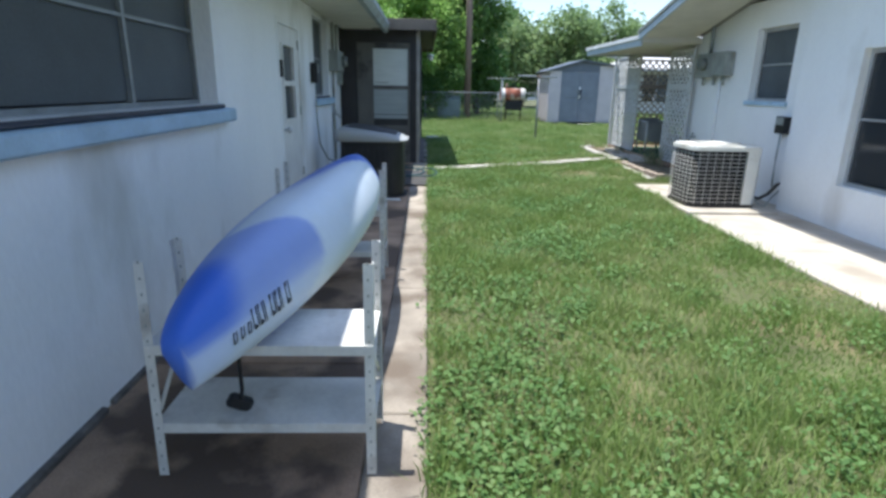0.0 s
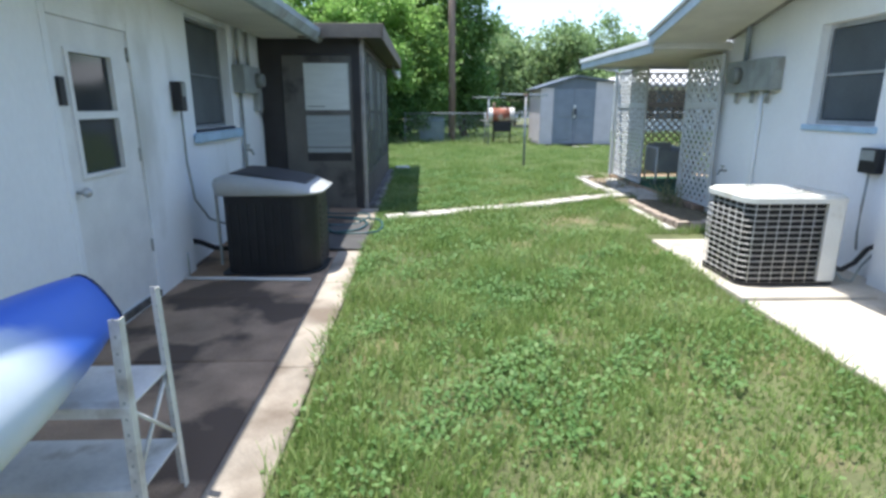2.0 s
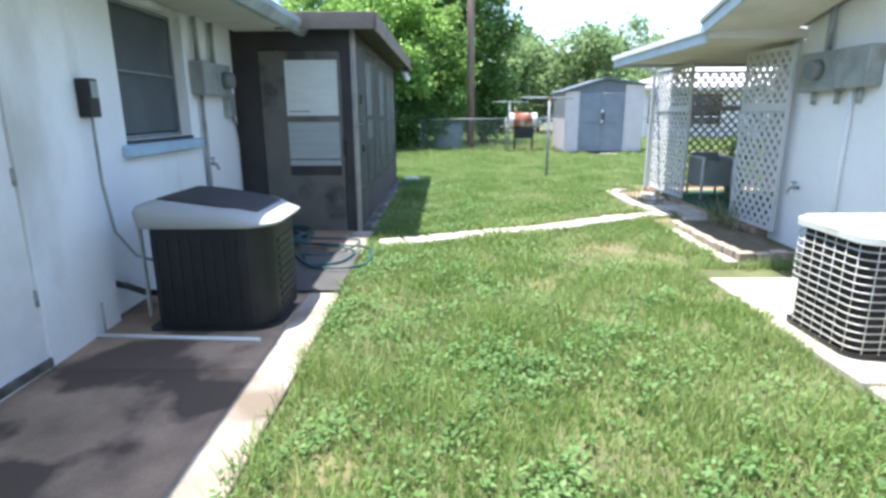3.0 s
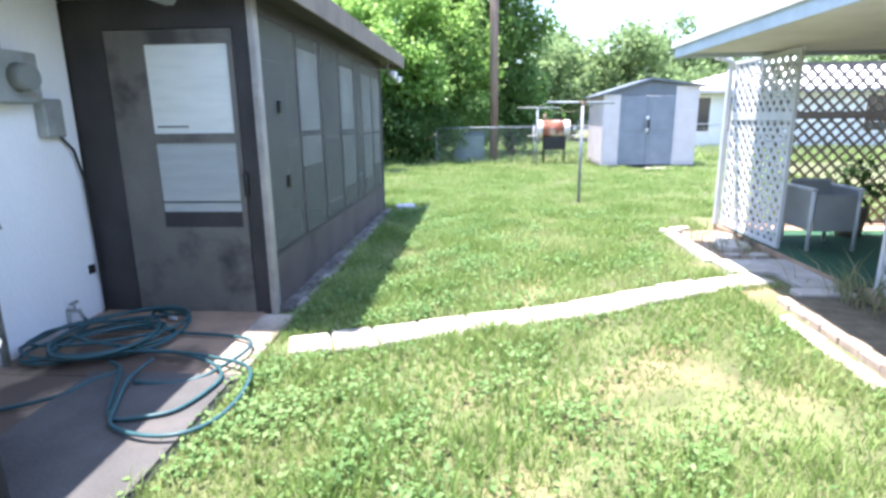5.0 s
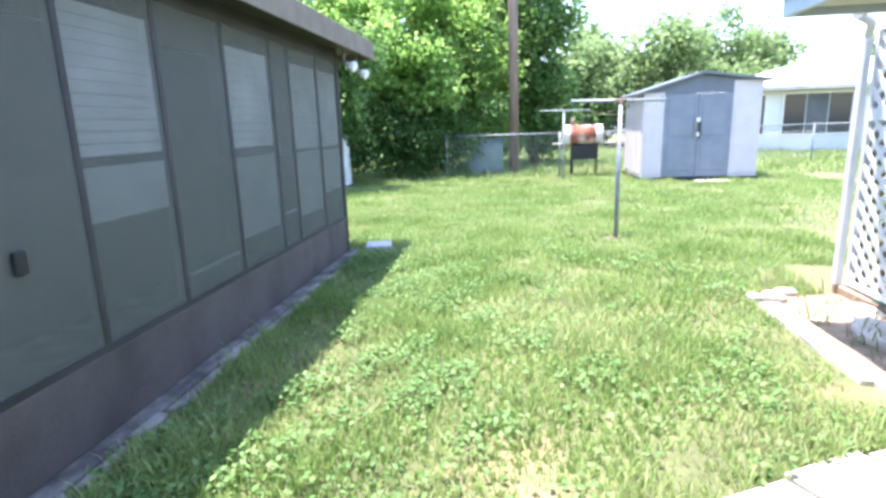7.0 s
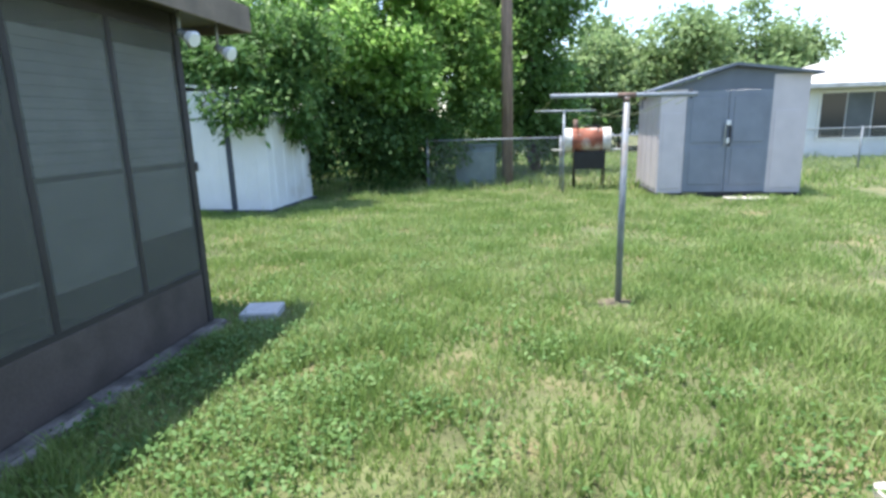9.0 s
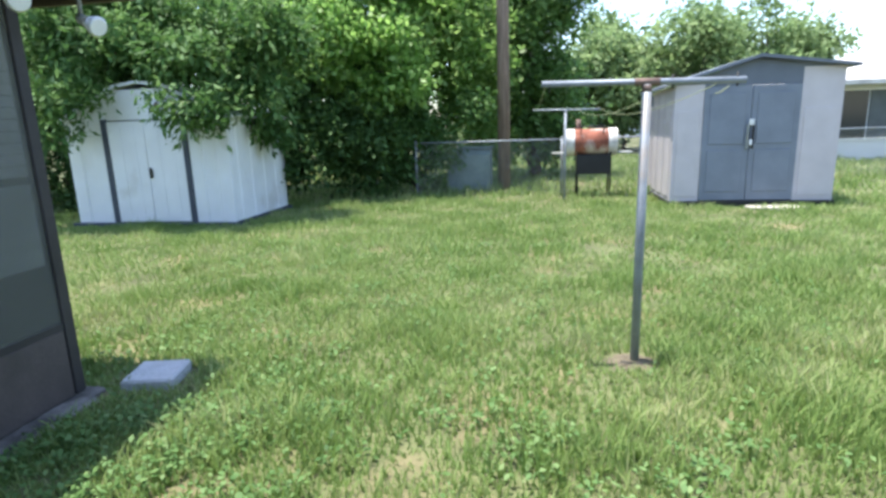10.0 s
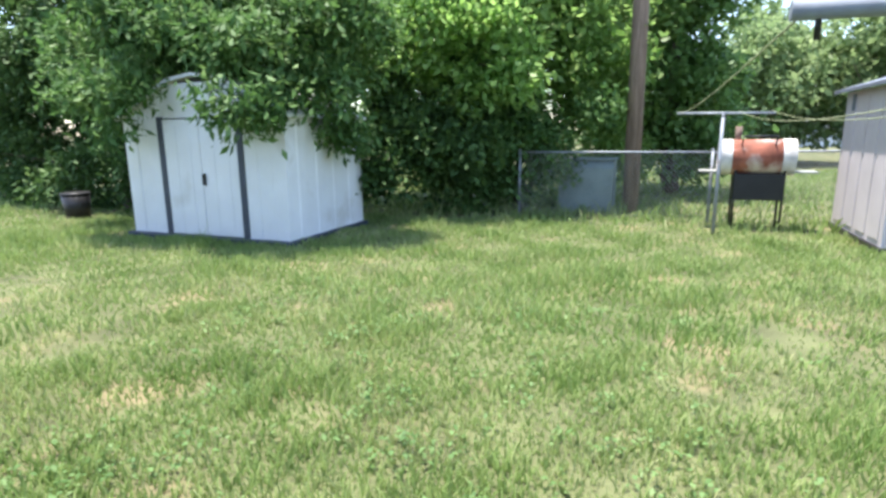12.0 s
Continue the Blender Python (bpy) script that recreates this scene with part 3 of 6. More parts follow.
prism(bm, [(10.12, 2.452), (3.0, rake(3.0) + 0.052), (-5.0, rake(-5.0) + 0.052), (-5.0, rake(-5.0) + 0.10), (3.0, rake(3.0) + 0.10), (10.12, 2.50)], "x", 3.55, 3.60)
part("drip_edge", bm, GREYMETAL, house_r)
bm = B()
prism(bm, [(7.10, 3.002), (3.0, 3.99), (-4.4, 2.99), (-4.4, 2.985), (3.0, 3.002)], "x", 4.55, 4.75)
part("gable", bm, STUCCO_R, house_r)
bm = B()
box(bm, 3.65, 11.2, 10.13, 13.32, 2.335, 2.40)
part("porch_roof", bm, SHINGLE, house_r)
bm = B()
box(bm, 3.64, 11.0, 10.31, 13.30, 2.30, 2.333)
box(bm, 3.64, 4.67, 10.06, 10.305, 2.302, 2.33)
box(bm, 3.64, 4.67, 10.122, 10.128, 2.332, 2.41)
box(bm, 3.64, 4.67, 10.052, 10.059, 2.302, 2.384)
part("soffit", bm, SOFFIT, house_r, "cream porch ceiling")
bm = B()
box(bm, 3.60, 3.637, 10.06, 13.36, 2.25, 2.41, 0.004)
box(bm, 3.64, 11.2, 13.325, 13.36, 2.25, 2.41, 0.004)
part("fascia", bm, FASCIA, house_r, "pale grey-blue fascia board")
bm = B()
box(bm, 3.57, 3.598, 10.06, 13.38, 2.36, 2.425, 0.004)
part("drip_edge", bm, TRIM, house_r)
bm = B()
box(bm, 4.53, 11.0, 10.32, 14.12, -0.05, 0.20, 0.01)
part("porch_floor", bm, CONCRETE, house_r, "raised concrete porch floor")
# unseen wall, added so that the lattice holes read dark
part("porch_wall", box(B(), 6.62, 6.74, 10.31, 13.98, 0.205, 2.3), PORCHDOOR, house_r, "added dark wall behind the lattice openings")
window(house_r, "window", 4.68, -1, 7.50, 8.40, 1.40, 2.38, 1, 2, 0.09, GLASS_SCREEN, ALU, SILL_BLUE, 0.04, 0.06, 0.04)
window(house_r, "window", 4.55, -1, 5.10, 6.13, 0.53, 1.98, 1, 2, 0.08, GLASS, ALU)
# ---- lattice panels ----
def lattice(name, p0, p1, z0, z1, mtl, label, pitch=0.103, w=0.031, mid=None):
    """A framed panel of crossed diagonal slats between two plan points."""
    p0, p1 = Vector((*p0, 0)), Vector((*p1, 0))
    L, H = (p1 - p0).length, z1 - z0
    d = (p1 - p0).normalized()
    n = Vector((-d.y, d.x, 0))
    m = Matrix((( d.x, n.x, 0, p0.x), (d.y, n.y, 0, p0.y), (0, 0, 1, z0), (0, 0, 0, 1)))
    top = thing(name, (p0.x, p0.y, z0), label, "lattice", "lattice panels")
    bm = B()
    fw = 0.04
    box(bm, 0, L, -0.018, 0.018, 0, fw, 0, m)
    box(bm, 0, L, -0.018, 0.018, H - fw, H, 0, m)
    box(bm, 0, fw, -0.018, 0.018, fw, H - fw, 0, m)
    box(bm, L - fw, L, -0.018, 0.018, fw, H - fw, 0, m)
    if mid:
        box(bm, fw, L - fw, -0.019, 0.019, mid - z0 - 0.045, mid - z0 + 0.045, 0, m)
    part("frame", bm, mtl, top)
    step = pitch * math.sqrt(2)
    h = w / math.sqrt(2)
    for s in (1, -1):
        c = -H if s == 1 else 0.0
        end = L if s == 1 else L + H
        while c < end:
            pts = []
            for u in (0.02, L - 0.02):
                v = (u - c) * s
                if 0.02 <= v <= H - 0.02:
                    pts.append((u, v))
            for v in (0.02, H - 0.02):
                u = c + v * s
                if 0.02 < u < L - 0.02:
                    pts.append((u, v))
            if len(pts) == 2 and (Vector(pts[0]) - Vector(pts[1])).length > 0.05:
                (u0, v0), (u1, v1) = sorted(pts)
                bm = B()
                off = 0.002 if s == 1 else -0.010
                q = [(u0 - h * 0.5 * s, v0 + h * 0.5), (u0 + h * 0.5 * s, v0 - h * 0.5), (u1 + h * 0.5 * s, v1 - h * 0.5), (u1 - h * 0.5 * s, v1 + h * 0.5)]
                a = [bm.verts.new(m @ Vector((u, off, v))) for u, v in q]
                b = [bm.verts.new(m @ Vector((u, off + 0.008, v))) for u, v in q]
                bm.faces.new(a), bm.faces.new(b[::-1])
                for k in range(4):
                    bm.faces.new((a[k], b[k], b[(k + 1) % 4], a[(k + 1) % 4]))
                bmesh.ops.recalc_face_normals(bm, faces=bm.faces)
                part("slat", bm, mtl, top)
            c += step
    return top


lattice("lattice_panel", (4.58, 10.06), (4.58, 11.02), 0.22, 2.24, LATTICE, "white plastic lattice panel closing the porch side", w=0.043, mid=1.60)
lattice("lattice_panel", (4.58, 12.55), (4.58, 14.0), 0.22, 2.26, LATTICE, "white plastic lattice panel closing the porch side", w=0.043, mid=1.60)
lattice("lattice_panel", (4.64, 14.03), (6.70, 14.03), 0.22, 2.24, LATTICE_SHADED, "lattice panel at the porch's far side, shade in its colour", pitch=0.11, mid=1.60)

# ---- sheds ----
def grey_shed():
    s = thing("garden_shed", (6.0, 24.2, 0.13), "grey and taupe plastic garden shed with double doors", "shed")
    x0, x1, y0, y1, zb, ze, zr, zp, xm = 4.90, 7.56, 23.30, 25.50, 0.13, 2.20, 2.42, 2.60, 6.2
    bm = B()
    box(bm, x0 - 0.03, x1 + 0.03, y0 - 0.05, y1 + 0.03, zb - 0.05, zb + 0.09, 0.01)
    part("base", bm, BLACKP, s, "dark plastic base")
    bm = B()
    box(bm, x0, x0 + 0.04, y0 + 0.04, y1, zb + 0.09, ze)
    sw = part("side_wall", bm, SHED_PALE, s, "pale taupe side panel")
    for k in range(4):
        part("panel", box(B(), x0 - 0.012, x0 + 0.0002, y0 + 0.12 + k * 0.52, y0 + 0.52 + k * 0.52, zb + 0.16, ze - 0.06, 0.006), SHED_PALE, sw)
    bm = B()
    box(bm, x0 - 0.018, x0 - 0.013, y1 - 0.5, y1 - 0.34, 1.92, 2.16)
    part("vent", bm, SHED_GREY, s)
    bm = B()
    box(bm, x1 - 0.04, x1, y0 + 0.04, y1, zb + 0.09, zr)
    box(bm, x0 + 0.04, x1 - 0.04, y1 - 0.04, y1, zb + 0.09, ze)
    part("side_wall", bm, SHED_PALE, s)
    for a, b, zt in ((x0, 5.38, ze), (6.92, x1, zr)):
        bm = B()
        box(bm, a, b, y0, y0 + 0.04, zb + 0.09, zt + 0.02)
        fp = part("front_panel", bm, SHED_PALE, s, "pale taupe front panel")
        part("panel", box(B(), a + 0.06, b - 0.06, y0 - 0.012, y0 + 0.0002, zb + 0.17, 1.78, 0.006), SHED_PALE, fp)
    bm = B()
    prism(bm, [(x0, ze + 0.022), (5.38, ze + 0.022), (5.38, 2.18), (6.92, 2.18), (6.92, zr + 0.022), (x1, zr + 0.022), (xm, zp)], "y", y0 + 0.002, y0 + 0.04)
    part("gable", bm, SHED_GREY, s, "slate grey gable")
    for a, b in ((5.385, 6.145), (6.155, 6.915)):
        bm = B()
        box(bm, a, b, y0 - 0.015, y0 + 0.03, zb + 0.10, 2.175, 0.004)
        d = part("door", bm, SHED_DOOR, s, "blue-grey panelled plastic door")
        for lo, hi in ((zb + 0.25, 1.10), (1.20, 2.06)):
            part("panel", box(B(), a + 0.09, b - 0.09, y0 - 0.028, y0 - 0.0148, lo, hi, 0.008), SHED_DOOR, d)
        bm = B()
        xh = 6.105 if a < 5.5 else 6.195
        box(bm, xh - 0.018, xh + 0.018, y0 - 0.06, y0 - 0.03, 1.12, 1.52, 0.008)
        part("handle", bm, GREYMETAL if a < 5.5 else BLACKP, d)
    bm = B()
    box(bm, 6.11, 6.19, y0 - 0.075, y0 - 0.061, 1.52, 1.62, 0.006)
    part("hasp", bm, TRIM, s, "pale metal hasp")
    part("padlock", box(B(), 6.13, 6.18, y0 - 0.075, y0 - 0.061, 1.18, 1.28, 0.006), TRIM, s, "pale padlock")
    for sx in (-1, 1):
        xe, zs = (x0 - 0.16, ze) if sx < 0 else (x1 + 0.16, zr + 0.005)
        bm = B()
        prism(bm, [(xe, zs - 0.015), (xm, zp + 0.02), (xm, zp + 0.075), (xe, zs + 0.035)], "y", y0 - 0.14, y1 + 0.1)
        part("roof", bm, SHED_GREY, s, "slate grey roof")
    return s


def white_shed():
    s = thing("garden_shed", (-3.65, 22.6, 0.13), "white painted metal garden shed under tree branches", "shed")
    x0, x1, y0, y1, zb, ze, zp = -5.44, -2.46, 21.46, 23.52, 0.13, 1.92, 2.44
    xm = (x0 + x1) / 2
    bm = B()
    box(bm, x0 - 0.06, x1 + 0.06, y0 - 0.12, y1 + 0.05, zb - 0.06, zb + 0.06, 0.01)
    part("base", bm, SHED_TRIM, s, "dark floor frame")
    bm = B()
    rib = [(x1 - 0.03, y1), (x1 - 0.03, y0 + 0.03)]
    for k in range(9):
        a, w9 = y0 + 0.03 + k * (y1 - y0 - 0.03) / 9, (y1 - y0 - 0.03) / 9
        d9 = x1 - (0.0 if k % 2 else 0.014)
        rib += [(d9, a + 0.012), (d9, a + w9 - 0.012)]
    prism(bm, rib, "z", zb + 0.06, ze)
    part("side_wall", bm, SHED_WHITE, s, "ribbed white metal side")
    bm = B()
    box(bm, x0, x0 + 0.03, y0 + 0.03, y1, zb + 0.06, ze)
    box(bm, x0 + 0.03, x1 - 0.035, y1 - 0.03, y1, zb + 0.06, ze)
    part("side_wall", bm, SHED_WHITE, s)
    for a, b in ((x0, -4.72), (-3.19, x1)):
        bm = B()
        n = 3
        rib = [(b, y0 + 0.03), (a, y0 + 0.03)]
        for k in range(n):
            c, wn = a + (b - a) * k / n, (b - a) / n
            dn = y0 - (0.0 if k % 2 else 0.014)
            rib += [(c + (0.012 if k else 0), dn), (c + wn - (0.012 if k < n - 1 else 0), dn)]
        prism(bm, rib, "z", zb + 0.06, ze)
        part("front_panel", bm, SHED_WHITE, s, "ribbed white front panel")
    for x in (-4.69, -3.22):
        bm = B()
        box(bm, x - 0.055, x + 0.055, y0 - 0.03, y0 + 0.02, zb + 0.02, ze + 0.02, 0.005)
        part("door_post", bm, SHED_TRIM, s, "dark blue-grey upright trim")
    for a, b in ((-4.65, -3.96), (-3.95, -3.26)):
        bm = B()
        box(bm, a, b, y0 - 0.018, y0 + 0.01, zb + 0.07, ze - 0.02, 0.004)
        d = part("door", bm, SHED_WHITE, s, "white sliding metal door")
        for k in range(2):
            c = a + 0.12 + k * 0.26
            part("rib", box(B(), c, c + 0.14, y0 - 0.024, y0 - 0.0178, zb + 0.12, ze - 0.1, 0.003), SHED_WHITE, d)
        if a > -4:
            bm = B()
            box(bm, -3.94, -3.88, y0 - 0.055, y0 - 0.024, 0.95, 1.12, 0.01)
            part("handle", bm, BLACKP, d)
    bm = B()
    prism(bm, [(x0, ze + 0.003), (x1, ze + 0.003), (xm + 0.45, zp - 0.03), (xm - 0.45, zp - 0.03)], "y", y0 + 0.0, y0 + 0.03)
    part("gable", bm, SHED_WHITE, s)
    bm = B()
    prism(bm, [(x0 - 0.08, ze - 0.02), (xm - 0.45, zp - 0.01), (xm, zp + 0.06), (xm + 0.45, zp - 0.01), (x1 + 0.08, ze - 0.02), (x1 + 0.08, ze + 0.02), (xm + 0.46, zp + 0.04), (xm, zp + 0.1), (xm - 0.46, zp + 0.04), (x0 - 0.08, ze + 0.02)], "y", y0 - 0.08, y1 + 0.06)
    part("roof", bm, SHED_WHITE, s, "white metal gambrel roof")
    return s


grey_shed()
white_shed()

# ---- clothesline posts ----
def t_post(x, y, zc, x0, x1, tilt, r, label, fitting):
    t = thing("clothesline_post", (x, y, gz(y)), label, "clothesline post", "clothesline posts")
    bm = B()
    rod(bm, (x, y, gz(y) - 0.1), (x, y, zc - r * 0.5), r, r, 14)
    part("pole", bm, GALV, t, "galvanised steel pole")
    bm = B()
    rod(bm, (x0, y + tilt, zc + 0.012), (x1, y - tilt, zc - 0.008), r * 0.68, r * 0.68, 12)
    bar = part("crossbar", bm, GALV, t, "galvanised steel crossbar")
    for k in range(4):
        f = 0.04 + 0.92 * k / 3
        px = x0 + (x1 - x0) * f
        py = y + tilt - 2 * tilt * f
        bm = B()
        rod(bm, (px, py, zc - r * 1.5), (px, py, zc + r * 1.3), 0.006, 0.006, 6)
        part("hook", bm, BLACK, bar)
    bm = B()
    rod(bm, (x - 0.07, y + tilt * 0.06, zc + 0.002), (x + 0.07, y - tilt * 0.06, zc), r * 0.80, r * 0.80, 12)
    rod(bm, (x, y, zc - r * 2.0), (x, y, zc - r * 0.6), r * 1.05, r * 1.05, 12)
    part("collar", bm, fitting, t, "tee fitting")
    return t


t_post(3.11, 16.34, 1.85, 2.515, 3.64, 0.0, 0.027, "galvanised steel clothesline post with rusty tee", RUST)
t_post(3.10, 24.2, 1.90, 2.48, 3.76, 0.0, 0.026, "galvanised steel clothesline post by the fence", GALV)
LINE = mat("yellow_cord", (0.34, 0.37, 0.21), 0.7, 0, 0.1, 20, 0)
for xa, xb in ((2.54, 2.53), (3.3, 3.3), (3.56, 3.71)):
    bm = B()
    pts = []
    for k in range(15):
        f = k / 14
        pts.append((xa + (xb - xa) * f, 16.34 + 7.86 * f, 1.86 + 0.07 * f - 4 * f * (1 - f) * (0.05 if xa < 3 else 0.17)))
    tube(bm, pts, 0.003, 5)
    solid("clothesline", bm, LINE, "slack yellowish clothesline cord between the posts", "clothesline", "clotheslines")
bm = B()
tube(bm, [(3.56 - 0.012 * k, 16.37, 1.815 - 0.014 * k + 0.0012 * k * k) for k in range(7)], 0.003, 5)
solid("cord_end", bm, LINE, "loose cord end hanging from the clothesline post", "cord")
bm = B()
bmesh.ops.create_cone(bm, cap_ends=True, segments=18, radius1=0.17, radius2=0.09, depth=0.022, matrix=Matrix.Translation((3.11, 16.34, gz(16.34) + 0.006)) @ Matrix.Diagonal((1, 0.8, 1, 1)))
for v in bm.verts:
    v.co += Vector((R.uniform(-0.04, 0.04), R.uniform(-0.03, 0.03), R.uniform(-0.006, 0.006)))
tagged(part("bare_patch", bm, SOIL), "bare sandy patch round the post's foot", "soil", "", "structure")

# ---- fence, pole, utility box ----
FENCE_WIRE = mat("fence_wire", (0.36, 0.37, 0.36), 0.5, 0.6, 0.1, 20, 0)
def chain_fence(points, h, pitch, label):
    f = thing("chain_link_fence", (points[0][0], points[0][1], gz(points[0][1])), label, "fence")
    for (ax, ay), (bx, by) in zip(points, points[1:]):
        a, b = Vector((ax, ay, gz(ay))), Vector((bx, by, gz(by)))
        L = (b - a).length
        d = (b - a) / L
        n = max(1, round(L / 3.0))
        for k in range(n):
            p = a + d * (L * k / n)
            bm = B()
            rod(bm, p - Vector((0, 0, 0.05)), p + Vector((0, 0, h + 0.03)), 0.026, 0.026, 8)
            rod(bm, p + Vector((0, 0, h + 0.03)), p + Vector((0, 0, h + 0.06)), 0.03, 0.012, 8)
            part("post", bm, GALV, f)
        bm = B()
        rod(bm, a + Vector((0, 0, h)), b + Vector((0, 0, h)), 0.018, 0.018, 8)
        part("top_rail", bm, GALV, f)
        vs, fs = [], []
        w = 0.0022
        side = Vector((-d.y, d.x, 0)) * w
        for s in (1, -1):
            c = -h
            while c < L + h:
                u0, u1 = (c, c + h) if s == 1 else (c + h, c)
                v0, v1 = 0.0, h
                lo, hi = min(u0, u1), max(u0, u1)
                if hi > 0 and lo < L:
                    def clip(u, v):
                        if u < 0:
                            return 0.0, v - u * (1 if s == 1 else -1)
                        if u > L:
                            return L, v + (L - u) * (1 if s == 1 else -1)
                        return u, v
                    pu, pv = clip(u0, v0)
                    qu, qv = clip(u1, v1)
                    p, q = a + d * pu + Vector((0, 0, pv)), a + d * qu + Vector((0, 0, qv))
                    up = Vector((0, 0, w * 1.4))
                    i = len(vs)
                    o = side * (1 if s == 1 else -1)
                    vs += [p + up + o, p - up + o, p + o * 3, q + up + o, q - up + o, q + o * 3]
                    fs += [i, i + 1, i + 4, i + 3, i + 1, i + 2, i + 5, i + 4, i + 2, i, i + 3, i + 5]
                c += pitch
        ob = raw_mesh("wire_mesh", np.array([tuple(v) for v in vs]), fs, 4, FENCE_WIRE, "", "")
        ob.parent = f
        ob.matrix_parent_inverse = base_of(f).inverted()
        ob["kind"] = "stuff"
    return f


chain_fence([(-0.13, 25.3), (3.1, 25.4), (11.3, 28.5), (20, 28.7)], 1.18, 0.08, "galvanised chain-link fence along the back of the yard")
bm = B()
rod(bm, (1.81, 26.3, 0), (1.77, 26.25, 9.5), 0.15, 0.13, 16)
for v in bm.verts:
    v.co += Vector((R.uniform(-0.006, 0.006), R.uniform(-0.006, 0.006), 0))
pole = solid("utility_pole", bm, WOOD_POLE, "tall weathered brown wooden utility pole", "utility pole")
UTIL = mat("faded_green_box", (0.21, 0.27, 0.26), 0.6, 0, 0.15, 4, 0.1)
ub = thing("utility_cabinet", (0.97, 26.5, 0.13), "faded green metal utility cabinet behind the fence", "utility cabinet")
bm = B()
prism(bm, [(26.15, 0.13), (26.9, 0.13), (26.9, 1.12), (26.35, 1.12), (26.15, 0.98)], "x", 0.45, 1.48)
part("body", bm, UTIL, ub)
bm = B()
box(bm, 0.42, 1.51, 26.25, 26.95, 1.122, 1.16, 0.01)
part("lid", bm, UTIL, ub)

# ---- barrel grill ----
g = thing("barrel_grill", (3.7, 25.0, 0.13), "rusty red barrel grill on a black stand", "grill")
BARREL = mat("burnt_red_barrel", (0.31, 0.105, 0.065), 0.8, 0, 0.35, 5, 0.3, 40, stain=(0.50, 0.42, 0.36), stain_amount=0.4, stain_scale=3.2)
bm = B()
rod(bm, (3.16, 25.0, 1.25), (4.18, 25.0, 1.25), 0.27, 0.27, 22)
part("barrel", bm, BARREL, g, "rusty red barrel with whitish burnt ends")
for x in (3.24, 4.10):
    bm = B()
    rod(bm, (x - 0.09, 25.0, 1.25), (x + 0.09, 25.0, 1.25), 0.276, 0.276, 22, cap=False)
    part("band", bm, mat("ash_white_metal", (0.66, 0.64, 0.60), 0.8, 0, 0.25, 6, 0.2), g, "ash-white burnt band")
bm = B()
box(bm, 3.38, 4.08, 24.8, 25.2, 0.60, 1.0, 0.01)
part("firebox", bm, BLACK, g)
for x in (3.40, 4.06):
    for y in (24.82, 25.18):
        bm = B()
        rod(bm, (x, y, 0.1), (x, y, 1.05), 0.02, 0.02, 6)
        part("leg", bm, BLACK, g)
bm = B()
box(bm, 2.88, 3.2, 24.82, 25.18, 1.02, 1.045, 0.004)
part("side_shelf", bm, GREYMETAL, g)
bm = B()
box(bm, 4.12, 4.5, 24.82, 25.18, 1.02, 1.045, 0.004)
part("side_shelf", bm, GREYMETAL, g)
bm = B()
for x in (3.45, 3.9):
    rod(bm, (x, 24.8, 1.44), (x, 24.68, 1.57), 0.012, 0.012, 6)
rod(bm, (3.45, 24.68, 1.57), (3.9, 24.68, 1.57), 0.014, 0.014, 6)
part("handle", bm, BLACK, g)
bm = B()
rod(bm, (3.42, 25.1, 1.45), (3.42, 25.1, 1.72), 0.05, 0.05, 10)
part("chimney", bm, RUST, g)

# ---- air conditioner ----
def rounded(x0, x1, y0, y1, r, n=5):
    out = []
    for cx, cy, a0 in ((x1 - r, y1 - r, 0), (x0 + r, y1 - r, 90), (x0 + r, y0 + r, 180), (x1 - r, y0 + r, 270)):
        out += [(cx + r * math.cos(radians(a0 + 90 * k / n)), cy + r * math.sin(radians(a0 + 90 * k / n))) for k in range(n + 1)]
    return out


ac = thing("air_conditioner", (3.63, 7.27, 0.08), "cream outdoor air conditioner with dark wire grille", "air conditioner")
AX0, AX1, AY0, AY1 = 3.32, 4.20, 6.98, 7.70
bm = B()
prism(bm, rounded(AX0 + 0.03, AX1 - 0.03, AY0 + 0.03, AY1 - 0.03, 0.10), "z", 0.12, 0.80)
part("coil", bm, ACDARK, ac, "dark finned coil")
bm = B()
prism(bm, rounded(AX0 - 0.015, AX1 + 0.015, AY0 - 0.015, AY1 + 0.015, 0.12, 6), "z", 0.80, 0.845)
prism(bm, rounded(AX0 + 0.01, AX1 - 0.01, AY0 + 0.01, AY1 - 0.01, 0.11, 6), "z", 0.845, 0.862)
part("top", bm, ACWHITE, ac, "cream metal top")
bm = B()
cx, cy = (AX0 + AX1) / 2, (AY0 + AY1) / 2
for rr in (0.08, 0.14, 0.20, 0.26):
    tube(bm, [(cx + rr * math.cos(a), cy + rr * math.sin(a), 0.872) for a in np.linspace(0, 2 * math.pi, 25)], 0.005, 4)
for a in np.linspace(0, 2 * math.pi, 13)[:-1]:
    rod(bm, (cx + 0.03 * math.cos(a), cy + 0.03 * math.sin(a), 0.872), (cx + 0.28 * math.cos(a), cy + 0.28 * math.sin(a), 0.866), 0.004, 0.004, 4)
part("fan_guard", bm, ACWHITE, ac)["kind"] = "stuff"
bm = B()
bmesh.ops.create_circle(bm, cap_ends=True, segments=28, radius=0.27, matrix=Matrix.Translation((cx, cy, 0.866)))
part("fan_opening", bm, GREYMETAL, ac)
bm = B()
prism(bm, rounded(AX0, AX1, AY0, AY1, 0.11, 5), "z", 0.085, 0.125)
part("base_pan", bm, BLACKP, ac)
bm = B()
